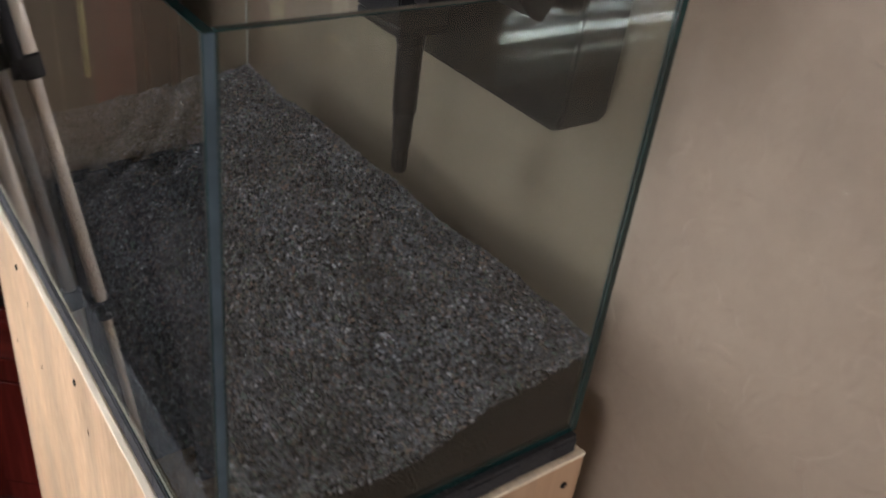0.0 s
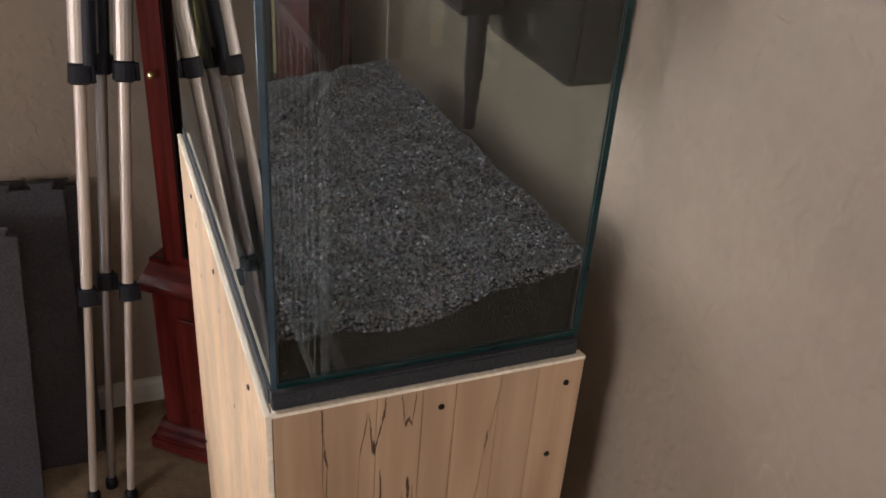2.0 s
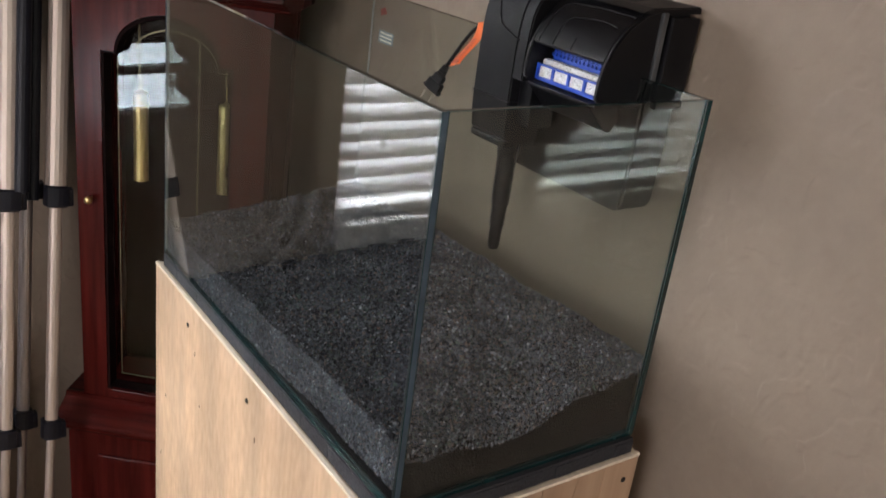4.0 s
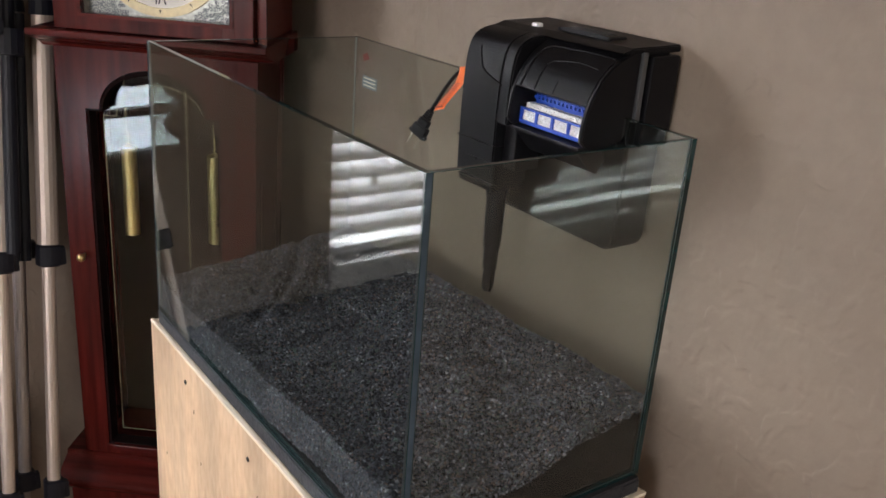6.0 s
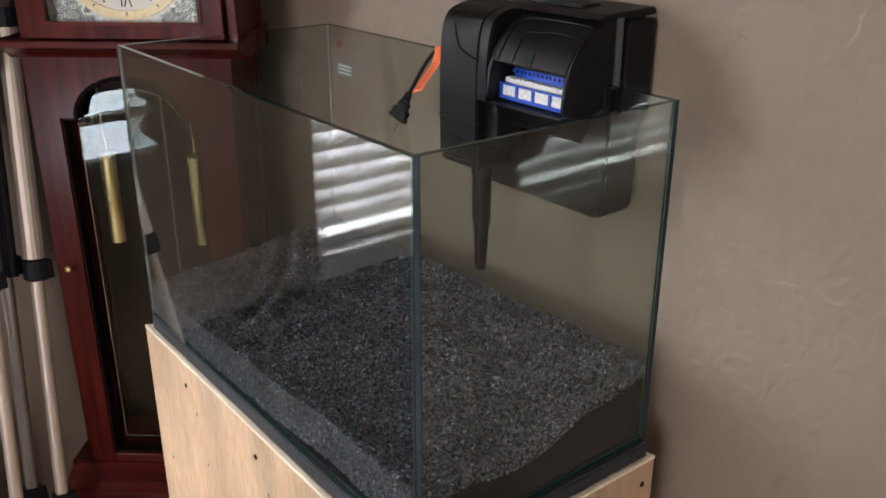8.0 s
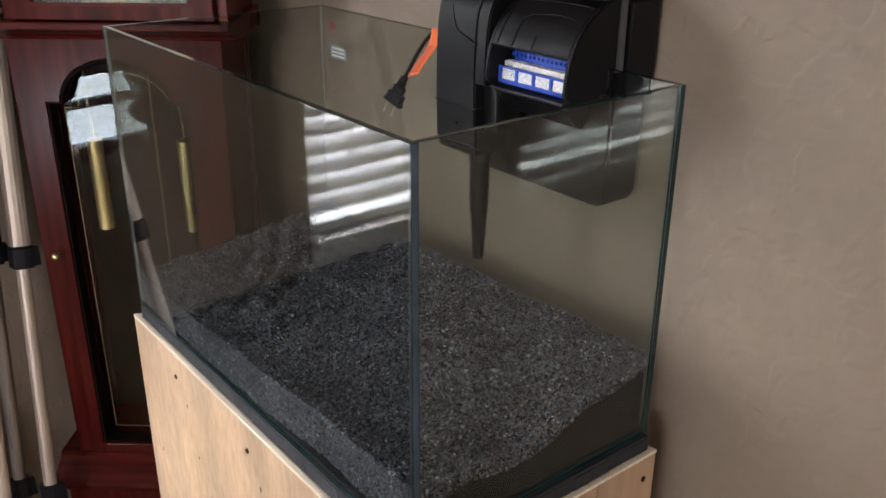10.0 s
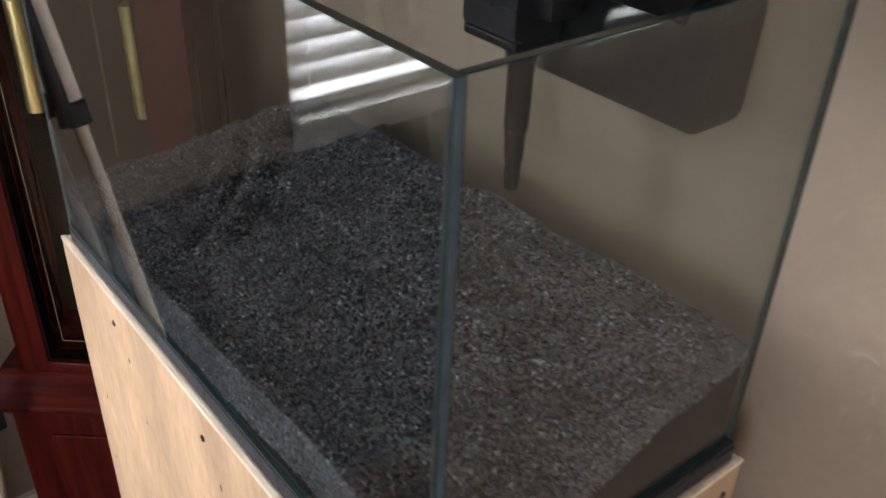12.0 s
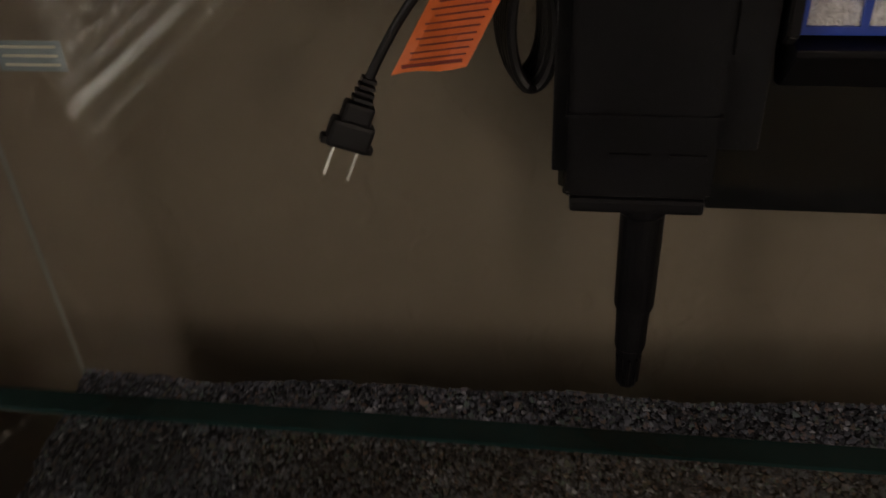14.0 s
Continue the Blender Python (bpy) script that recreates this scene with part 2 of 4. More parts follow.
def prism(points, depth, axis="y", start=0.0, holes=(), bevel=0.0):
    """A plate with the outline points (two coordinates), extruded along the axis; holes go right through."""
    put = {"y": lambda a, b, c: (a, c, b), "x": lambda a, b, c: (c, a, b), "z": lambda a, b, c: (a, b, c)}[axis]
    b = bmesh.new()
    edges = []
    for loop in (points, *holes):
        vs = [b.verts.new(put(p, q, start)) for p, q in loop]
        edges += [b.edges.new((vs[i], vs[(i + 1) % len(vs)])) for i in range(len(vs))]
    if holes:
        bmesh.ops.triangle_fill(b, edges=edges, use_beauty=True)
    else:
        b.faces.new(b.verts)
    faces = b.faces[:]
    out = bmesh.ops.extrude_face_region(b, geom=faces)
    shift = Vector(put(0, 0, depth))
    for v in out["geom"]:
        if isinstance(v, bmesh.types.BMVert):
            v.co += shift
    if bevel:
        bmesh.ops.recalc_face_normals(b, faces=b.faces)
        sharp = [e for e in b.edges if len(e.link_faces) == 2 and e.calc_face_angle(0) > 0.6]
        bmesh.ops.bevel(b, geom=sharp, offset=bevel, segments=2, affect="EDGES")
    return b


def tube(points, radii, sides=14, square=0.0):
    """A round tube through points; square flattens it into a rounded bar."""
    b = bmesh.new()
    rings = []
    pts = [Vector(p) for p in points]
    for i, p in enumerate(pts):
        d = (pts[min(i + 1, len(pts) - 1)] - pts[max(i - 1, 0)]).normalized()
        side = d.cross(Vector((0, 1, 0)) if abs(d.y) < 0.9 else Vector((1, 0, 0))).normalized()
        up = side.cross(d)
        r = radii[i] if isinstance(radii, (list, tuple)) else radii
        ring = []
        for k in range(sides):
            a = 2 * math.pi * k / sides
            c, s = math.cos(a), math.sin(a)
            f = 1 / max(abs(c), abs(s)) if square else 1
            f = 1 + (f - 1) * square
            ring.append(b.verts.new(p + side * (r * c * f) + up * (r * s * f)))
        rings.append(ring)
    for a, c in zip(rings, rings[1:]):
        for k in range(sides):
            b.faces.new((a[k], a[(k + 1) % sides], c[(k + 1) % sides], c[k]))
    b.faces.new(rings[0])
    b.faces.new(rings[-1])
    return b


def lathe(profile, x=0.0, y=0.0, sides=24):
    """A turned shape about a vertical axis: profile of (radius, z)."""
    return tube([(x, y, z) for _, z in profile], [max(r, 0.0003) for r, _ in profile], sides)


def arch(cx, half, z0, zs, r, rise, steps=24):
    """A door outline with shoulders: straight sides to zs, then a low arch, r to each side and rise high, on top."""
    pts = [(cx - half, z0), (cx + half, z0), (cx + half, zs), (cx + r, zs)]
    pts += [(cx + r * math.cos(math.pi * i / steps), zs + rise * math.sin(math.pi * i / steps)) for i in range(1, steps)]
    return pts + [(cx - r, zs), (cx - half, zs)]


# ---------------------------------------------------------------- the room
def structure(name, bm, material, label, category):
    return tagged(part(name, bm, material), label, category, kind="structure")


T = 0.12
structure("floor", box(LEFT_X - T, WALL_X + T, BACK_Y - T, WALL_Y + T, FLOOR - 0.1, FLOOR), CARPET, "tan cut-pile carpet covering the room's floor", "floor")
structure("ceiling", box(LEFT_X - T, WALL_X + T, BACK_Y - T, WALL_Y + T, CEIL, CEIL + 0.1), CEILING, "plain pale painted ceiling over the room", "ceiling")
structure("wall_east", box(WALL_X, WALL_X + T, BACK_Y - T, WALL_Y + T, FLOOR, CEIL), WALL, "beige painted wall with an orange-peel texture", "wall")
structure("wall_south", prism([(LEFT_X - T, FLOOR), (WALL_X, FLOOR), (WALL_X, CEIL), (LEFT_X - T, CEIL)], -T, "y", BACK_Y,
                              [[(-0.95, 1.24), (0.15, 1.24), (0.15, 2.26), (-0.95, 2.26)]]), WALL, "beige painted wall with an opening for the added fill light", "wall")
WX0, WX1, WZ0, WZ1 = -1.45, -0.545, 0.635, 2.0
structure("wall_north", prism([(LEFT_X, FLOOR), (WALL_X, FLOOR), (WALL_X, CEIL), (LEFT_X, CEIL)], T, "y", WALL_Y,
                              [[(WX0, WZ0), (WX1, WZ0), (WX1, WZ1), (WX0, WZ1)]]), WALL, "beige painted wall with a window, behind the clock", "wall")
structure("wall_west", prism([(BACK_Y, FLOOR), (WALL_Y, FLOOR), (WALL_Y, CEIL), (BACK_Y, CEIL)], -T, "x", LEFT_X,
                             [[(-1.12, 0.02), (-0.34, 0.02), (-0.34, 2.0), (-1.12, 2.0)], [(-2.27, 1.08), (-1.17, 1.08), (-1.17, 2.1), (-2.27, 2.1)]]),
          WALL, "beige painted wall with a patio door and a window", "wall")
bb = [(0, 0), (0.012, 0), (0.012, 0.048), (0.008, 0.057), (0, 0.06)]
structure("baseboard_north", prism([(WALL_Y - a, FLOOR + z) for a, z in bb], WALL_X - LEFT_X, "x", LEFT_X), OFF_WHITE, "white painted baseboard along the wall", "baseboard")
structure("baseboard_east", prism([(WALL_X - a, FLOOR + z) for a, z in bb], WALL_Y - 0.02 - BACK_Y, "y", BACK_Y), OFF_WHITE, "white painted baseboard along the wall", "baseboard")


def window_with_blind():
    w = thing("window_1", 0, 0, 0, label="white framed window behind a lowered slatted blind", category="window", kind="structure")
    outer = [(WX0, WZ0), (WX1, WZ0), (WX1, WZ1), (WX0, WZ1)]
    inner = [(WX0 + 0.045, WZ0 + 0.045), (WX1 - 0.045, WZ0 + 0.045), (WX1 - 0.045, WZ1 - 0.045), (WX0 + 0.045, WZ1 - 0.045)]
    part("window_frame", prism(outer, 0.05, "y", WALL_Y + 0.07, [inner]), WHITE, w)
    part("window_sill", box(WX0 - 0.0, WX1 + 0.0, WALL_Y - 0.03, WALL_Y + 0.07, WZ0 + 0.0005, WZ0 + 0.018, 0.003), WHITE, w)
    part("window_apron", box(WX0 - 0.0, WX1 + 0.0, WALL_Y - 0.01, WALL_Y - 0.0005, WZ0 - 0.05, WZ0 - 0.001, 0.002), WHITE, w)
    pane = part("pane", box(WX0 + 0.046, WX1 - 0.046, WALL_Y + 0.09, WALL_Y + 0.094, WZ0 + 0.046, WZ1 - 0.046), GLASS, w)
    pane.visible_shadow = False
    b = thing("window_blind", (WX0 + WX1) / 2, WALL_Y + 0.035, WZ0, label="white slatted window blind, lowered, slats tilted half shut", category="blind")
    half = (WX1 - WX0) / 2 - 0.012
    part("bottom_rail", box(-half, half, -0.025, 0.025, 0.024, 0.044, 0.004), SLAT, b)
    part("head_rail", box(-half, half, -0.028, 0.028, WZ1 - WZ0 - 0.05, WZ1 - WZ0 - 0.002, 0.003), SLAT, b)
    sec = [(-0.025, 0.0), (-0.012, 0.0026), (0, 0.0035), (0.012, 0.0026), (0.025, 0.0), (0.025, 0.0028), (0.012, 0.0054), (0, 0.0063), (-0.012, 0.0054), (-0.025, 0.0028)]
    slat = part("slat", prism(sec, 2 * half, "x", -half), SLAT, b)
    z, first = 0.085, True
    while z < WZ1 - WZ0 - 0.07:
        if not first:
            slat = new("slat", slat.data)
            slat.parent = b
        slat.matrix_basis = pose(0, 0, z, 45, 0, 0)
        z, first = z + 0.043, False
    for x in (-half * 0.72, 0.0, half * 0.72):
        part("ladder_cord", tube([(x, -0.027, 0.03), (x, -0.027, WZ1 - WZ0 - 0.05)], 0.0011, 6), SLAT, b)
    part("lift_cord", tube([(half * 0.78, -0.034, 0.22), (half * 0.78, -0.034, WZ1 - WZ0 - 0.05)], 0.0013, 6), SLAT, b)
    part("cord_tassel", lathe([(0.003, 0.225), (0.007, 0.2), (0.008, 0.185), (0.003, 0.183)], half * 0.78, -0.034, 10), SLAT, b)


window_with_blind()


def patio_door():
    d = thing("door_1", LEFT_X - 0.06, -0.73, FLOOR, label="white framed glass patio door with a half-lowered shade", category="door", kind="structure")
    part("door_frame", prism([(-0.39, 0.032), (0.39, 0.032), (0.39, 2.012), (-0.39, 2.012)], 0.05, "x", -0.02,
                             [[(-0.25, 0.06), (0.34, 0.06), (0.34, 0.25), (-0.25, 0.25)], [(-0.25, 0.295), (0.34, 0.295), (0.34, 1.96), (-0.25, 1.96)]]), WHITE, d)
    part("shade", box(0.034, 0.036, -0.36, 0.36, 0.415, 1.98), WHITE, d, "drawn white roller shade")


patio_door()


# turned leg known only by its mirrored outline; added to notch the patio light
def turned_leg_form():
    p = thing("turned_leg_form", LEFT_X + 0.16, -0.868, FLOOR, label="dark turned wooden leg form, added to notch the patio door's light", category="pedestal")
    part("foot", lathe([(0.1, 0), (0.1, 0.02), (0.075, 0.04), (0.07, 0.055)]), MAHOGANY, p)
    part("stem", lathe([(0.04, 0.055), (0.034, 0.1), (0.03, 0.14), (0.05, 0.16), (0.085, 0.185), (0.108, 0.215), (0.112, 0.235), (0.1, 0.262), (0.07, 0.29), (0.04, 0.315), (0.032, 0.335), (0.05, 0.36), (0.09, 0.385), (0.112, 0.415), (0.105, 0.45)]), MAHOGANY, p, smooth=True)
    part("leg_form_top", lathe([(0.105, 0.45), (0.13, 0.455), (0.135, 0.465), (0.135, 0.475), (0.125, 0.48)]), MAHOGANY, p)


turned_leg_form()


def small_window(name, x, y, z, turn):
    w = thing(name, x, y, z, turn, label="plain white framed window in a wall out of view", category="window", kind="structure")
    part("window_frame", prism([(-0.55, 0), (0.55, 0), (0.55, 1.02), (-0.55, 1.02)], 0.04, "x", -0.02,
                               [[(-0.51, 0.04), (-0.015, 0.04), (-0.015, 0.98), (-0.51, 0.98)], [(0.015, 0.04), (0.51, 0.04), (0.51, 0.98), (0.015, 0.98)]]), WHITE, w)


small_window("window_2", LEFT_X - 0.06, -1.72, 1.08, 0)
# added frame round the opening of the south fill light, not a known window
small_window("fill_window_south", -0.4, BACK_Y - 0.06, 1.24, 90)

# ---------------------------------------------------------------- the tank on its stand
SX, SY, SZ = 0.309, 0.624, 0.853         # stand: depth, length, top
GX0, GX1, GY0, GY1, GZ0, GZ1 = 0.0074, 0.306, 0.0108, 0.612, 0.871, 1.231
GT = 0.006


def stand():
    s = thing("aquarium_stand", 0, 0, FLOOR, label="home-made pine plywood aquarium stand with black screws", category="stand")
    H = SZ - FLOOR
    def sheet(name, bm, label=""):
        ob = part(name, bm, [PLY, PLY_EDGE], s, label)
        for p in ob.data.polygons:
            thin = {"front_panel": p.normal.x, "back_panel": p.normal.x, "far_panel": p.normal.y, "top_board": p.normal.z}[name]
            p.material_index = 0 if abs(thin) > 0.7 else 1
        return ob
    sheet("front_panel", box(0, 0.0055, 0, SY, 0, H, 0.0008), "pale pine plywood panel with raw edges")
    sheet("back_panel", box(SX - 0.0055, SX, 0.02, SY, 0, H - 0.001, 0.0008))
    sheet("far_panel", box(0.006, SX - 0.006, SY - 0.012, SY - 0.0005, 0, H - 0.001, 0.0008))
    sheet("top_board", box(0.006, SX - 0.006, 0.0125, SY - 0.013, H - 0.02, H - 0.0006))
    # near end: boards glued edge to edge, with a raw top edge
    xs = [0.006, 0.05, 0.1, 0.144, 0.177, 0.222, 0.262, SX + 0.002]
    for a, b in zip(xs, xs[1:]):
        ob = part("board", box(a + 0.0002, b - 0.0002, 0, 0.012, 0, H - 0.0005, 0.0007), [BOARD, PLY_EDGE], s)
        for p in ob.data.polygons:
            if p.normal.z > 0.5:
                p.material_index = 1
    part("raw_edge", box(-0.0006, SX + 0.0022, -0.0006, 0.0044, H - 0.0034, H + 0.0002, 0.0006), PLY_EDGE, s, "pale raw edge")
    part("raw_edge", box(-0.0006, 0.0046, 0.0046, SY + 0.0004, H - 0.0034, H + 0.0002, 0.0006), PLY_EDGE, s, "pale raw edge")
    rng = random.Random(7)
    # dark mineral streaks let into the boards
    # x and depth below the top, from end to end; the last number is the width
    for x0, d0, x1, d1, w in ((0.0485, 0.004, 0.0515, 0.05, 0.0011), (0.0515, 0.05, 0.054, 0.075, 0.0026), (0.054, 0.075, 0.053, 0.17, 0.0013),
                              (0.0915, 0.018, 0.085, 0.07, 0.0012), (0.085, 0.07, 0.083, 0.2, 0.001), (0.0925, 0.018, 0.0975, 0.07, 0.0013), (0.0985, 0.069, 0.1075, 0.022, 0.0015), (0.1072, 0.026, 0.1085, 0.002, 0.0013), (0.0985, 0.071, 0.0975, 0.052, 0.0034), (0.106, 0.03, 0.1075, 0.018, 0.003),
                              (0.123, 0.002, 0.128, 0.04, 0.0012), (0.128, 0.044, 0.1315, 0.032, 0.003), (0.1315, 0.032, 0.1345, 0.044, 0.0018), (0.1345, 0.044, 0.138, 0.004, 0.0011),
                              (0.1445, 0.003, 0.1435, 0.25, 0.0008), (0.1765, 0.003, 0.1755, 0.3, 0.0008), (0.225, 0.004, 0.214, 0.085, 0.0009), (0.214, 0.085, 0.204, 0.2, 0.0009), (0.2145, 0.07, 0.2125, 0.095, 0.0018),
                              (0.1055, 0.09, 0.106, 0.15, 0.0022), (0.1335, 0.108, 0.1345, 0.14, 0.004), (0.128, 0.125, 0.13, 0.2, 0.0014), (0.139, 0.12, 0.138, 0.19, 0.0012), (0.072, 0.15, 0.075, 0.24, 0.002),
                              (0.09, 0.24, 0.092, 0.36, 0.002), (0.11, 0.26, 0.112, 0.4, 0.0025), (0.05, 0.24, 0.05, 0.45, 0.001)):
        n = 14
        pts = [(x0 + (x1 - x0) * i / n + rng.uniform(-0.0003, 0.0003) + 0.0004 * math.sin(i * 0.5 + x0 * 400), -0.00012, SZ - d0 - (d1 - d0) * i / n - FLOOR) for i in range(n + 1)]
        b = bmesh.new()
        row = []
        for i, (px, py, pz) in enumerate(pts):
            ww = w * math.sin(math.pi * (0.04 + 0.92 * i / n)) ** 0.7 * rng.uniform(0.6, 1.2)
            row.append((b.verts.new((px - ww / 2, py, pz)), b.verts.new((px + ww / 2, py, pz)), b.verts.new((px + ww / 2, 0.0005, pz)), b.verts.new((px - ww / 2, 0.0005, pz))))
        for a, c in zip(row, row[1:]):
            for k in range(4):
                b.faces.new((a[k], a[(k + 1) % 4], c[(k + 1) % 4], c[k]))
        part("grain_streak", b, SPALT if w > 0.001 else FAINT, s, "dark wood streak")
    def screw(x, y, z, axis):
        b = bmesh.new()
        bmesh.ops.create_cone(b, cap_ends=True, segments=16, radius1=0.0034, radius2=0.003, depth=0.0014)
        join(b, box(-0.0022, 0.0022, -0.0005, 0.0005, 0.0003, 0.0011))
        join(b, box(-0.0005, 0.0005, -0.0022, 0.0022, 0.0003, 0.0012))
        bmesh.ops.transform(b, matrix=pose(x, y, z - FLOOR, *((90, 0, 0) if axis == "y" else (0, -90, 0))), verts=b.verts)
        part("screw", b, SCREW, s, "black screw head")
    for x, z in ((0.163, 0.825), (0.294, 0.824), (0.285, 0.733), (0.02, 0.55), (0.29, 0.5), (0.285, 0.25)):
        screw(x, -0.0003, z, "y")
    for y, z in ((0.496, 0.818), (0.305, 0.816), (0.084, 0.82), (0.6, 0.3), (0.02, 0.3)):
        screw(-0.0003, y, z, "x")
    # small knots and torn fibres on the front sheet
    for y, z, h in ((0.47, 0.785, 0.006), (0.28, 0.775, 0.007), (0.098, 0.806, 0.006), (0.45, 0.72, 0.004), (0.2, 0.7, 0.005), (0.58, 0.66, 0.005), (0.6, 0.55, 0.006)):
        part("knot_mark", box(-0.0003, 0.0004, y - 0.0009, y + 0.0009, z - FLOOR, z + h - FLOOR), SPALT, s, "small dark mark")
    return s


stand()


def foam_pad():
    p = thing("foam_pad", 0, 0, SZ, label="dark grey interlocking foam pad under the glass tank", category="pad")
    part("pad_core", box(0.0072, SX - 0.006, 0.0062, SY - 0.012, 0.0002, GZ0 - SZ - 0.0002, 0.001), PAD, p)
    rng = random.Random(3)
    x = 0.0075
    while x < SX - 0.02:
        w = rng.uniform(0.014, 0.042)
        part("pad_edge_piece", box(x + 0.0006, min(x + w, SX - 0.006), 0.0048 + rng.uniform(0, 0.0008), 0.0061, 0.0004, GZ0 - SZ - 0.0005 - rng.uniform(0, 0.0035), 0.0003), PAD, p)
        x += w
    y = 0.016
    while y < SY - 0.03:
        w = rng.uniform(0.05, 0.12)
        part("pad_edge_piece", box(0.0058, 0.0071, y, min(y + w - 0.001, SY - 0.015), 0.0004, GZ0 - SZ - 0.0006 - rng.uniform(0, 0.002), 0.0003), PAD, p)
        y += w


foam_pad()


def tank():
    t = thing("aquarium", 0, 0, GZ0, label="empty rimless glass aquarium with green-tinted edges", category="aquarium")
    H = GZ1 - GZ0
    def pane(name, x0, x1, y0, y1, z0, z1, n):
        ob = part(name, box(x0, x1, y0, y1, z0, z1, 0.0004, seg=1), [TANK_GLASS, EDGE, EDGE_LIT, CLEAR_BEAD], t)
        for p in ob.data.polygons:
            p.material_index = 0 if abs(p.normal[n]) > 0.95 else 2 if name == "front_pane" and abs(p.normal.y) > 0.9 else 3 if abs(p.normal.z) < 0.5 and p.center.y > 0.5 else 1
        ob.visible_shadow = False
        return ob
    pane("bottom_pane", GX0 + GT + 0.0003, GX1 - GT - 0.0003, GY0 + 0.0002, GY1 - 0.0002, 0.0002, GT, 2)
    pane("front_pane", GX0, GX0 + GT, GY0, GY1, 0, H, 0)
    pane("back_pane", GX1 - GT, GX1, GY0, GY1, 0, H, 0)
    pane("near_pane", GX0 + GT + 0.0006, GX1 - GT - 0.0006, GY0 + 0.0004, GY0 + GT, GT + 0.0003, H, 1)
    pane("far_pane", GX0 + GT + 0.0006, GX1 - GT - 0.0006, GY1 - GT, GY1 - 0.0004, GT + 0.0003, H, 1)
    for x in (GX0 + GT + 0.0003, GX1 - GT - 0.0003):
        for y in (GY0 + 0.0006, GY1 - GT + 0.0006):
            part("silicone_seam", box(x - 0.00025, x + 0.00025, y, y + GT - 0.0012, GT, H - 0.001), SILICONE if y < 0.1 else CLEAR_BEAD, t, "silicone seam")
    for x, y in ((GX0 + GT + 0.0007, GY0 + GT + 0.0001), (GX1 - GT - 0.0007, GY0 + GT + 0.0001), (GX0 + GT + 0.0007, GY1 - GT - 0.0001), (GX1 - GT - 0.0007, GY1 - GT - 0.0001)):
        part("silicone_bead", tube([(x, y, GT), (x, y, H - 0.002)], 0.0013 if x + y < 0.1 else 0.0006, 6), SILICONE if y < 0.1 else CLEAR_BEAD, t)
    # stickers on the outside of the back pane
    part("sticker", box(GX1 + 0.0001, GX1 + 0.0004, 0.5535, 0.5915, 1.164 - GZ0, 1.181 - GZ0), STICKER, t, "small blue-grey printed sticker")
    for i in range(3):
        part("sticker_print", box(GX1 - 0.00015, GX1 + 0.00008, 0.557, 0.588, 1.167 + i * 0.005 - GZ0, 1.1685 + i * 0.005 - GZ0), CREAM, t, "pale bar of print")
    part("sticker", prism([(0.575, 1.205 - GZ0), (0.59, 1.2 - GZ0), (0.594, 1.208 - GZ0), (0.582, 1.213 - GZ0)], 0.0003, "x", GX1 + 0.0001), RED, t, "faded red sticker")


tank()


def bed_height(x, y):
    u, v = (x - 0.013) / 0.287, (y - 0.017) / 0.589
    near = 0.929 + 0.036 * (max(0, u - 0.12) / 0.88) ** 0.95 + 0.008 * max(0, 1 - u / 0.12)
    far = 0.915 + 0.035 * u
    lip = 0.012 * max(0, 1 - v / 0.1) * max(0, 1 - abs(u - 0.45) / 0.25)
    d = math.hypot(x - -0.196, y - 0.792) - 0.453          # traces of a hand drawn through the gravel
    groove = sum(h * math.exp(-((d - o) / 0.009) ** 2) for o, h in ((0.0, -0.008), (0.017, 0.005), (0.04, -0.006), (-0.035, -0.006))) * math.exp(-(((x - 0.15) / 0.13) ** 2 + ((y - 0.48) / 0.15) ** 2))
    return near * (1 - v) + far * v - lip + groove + 0.007 * noise.noise((x * 9, y * 9, 0)) + 0.0036 * noise.noise((x * 30, y * 30, 2)) + 0.0014 * noise.noise((x * 90, y * 90, 5))


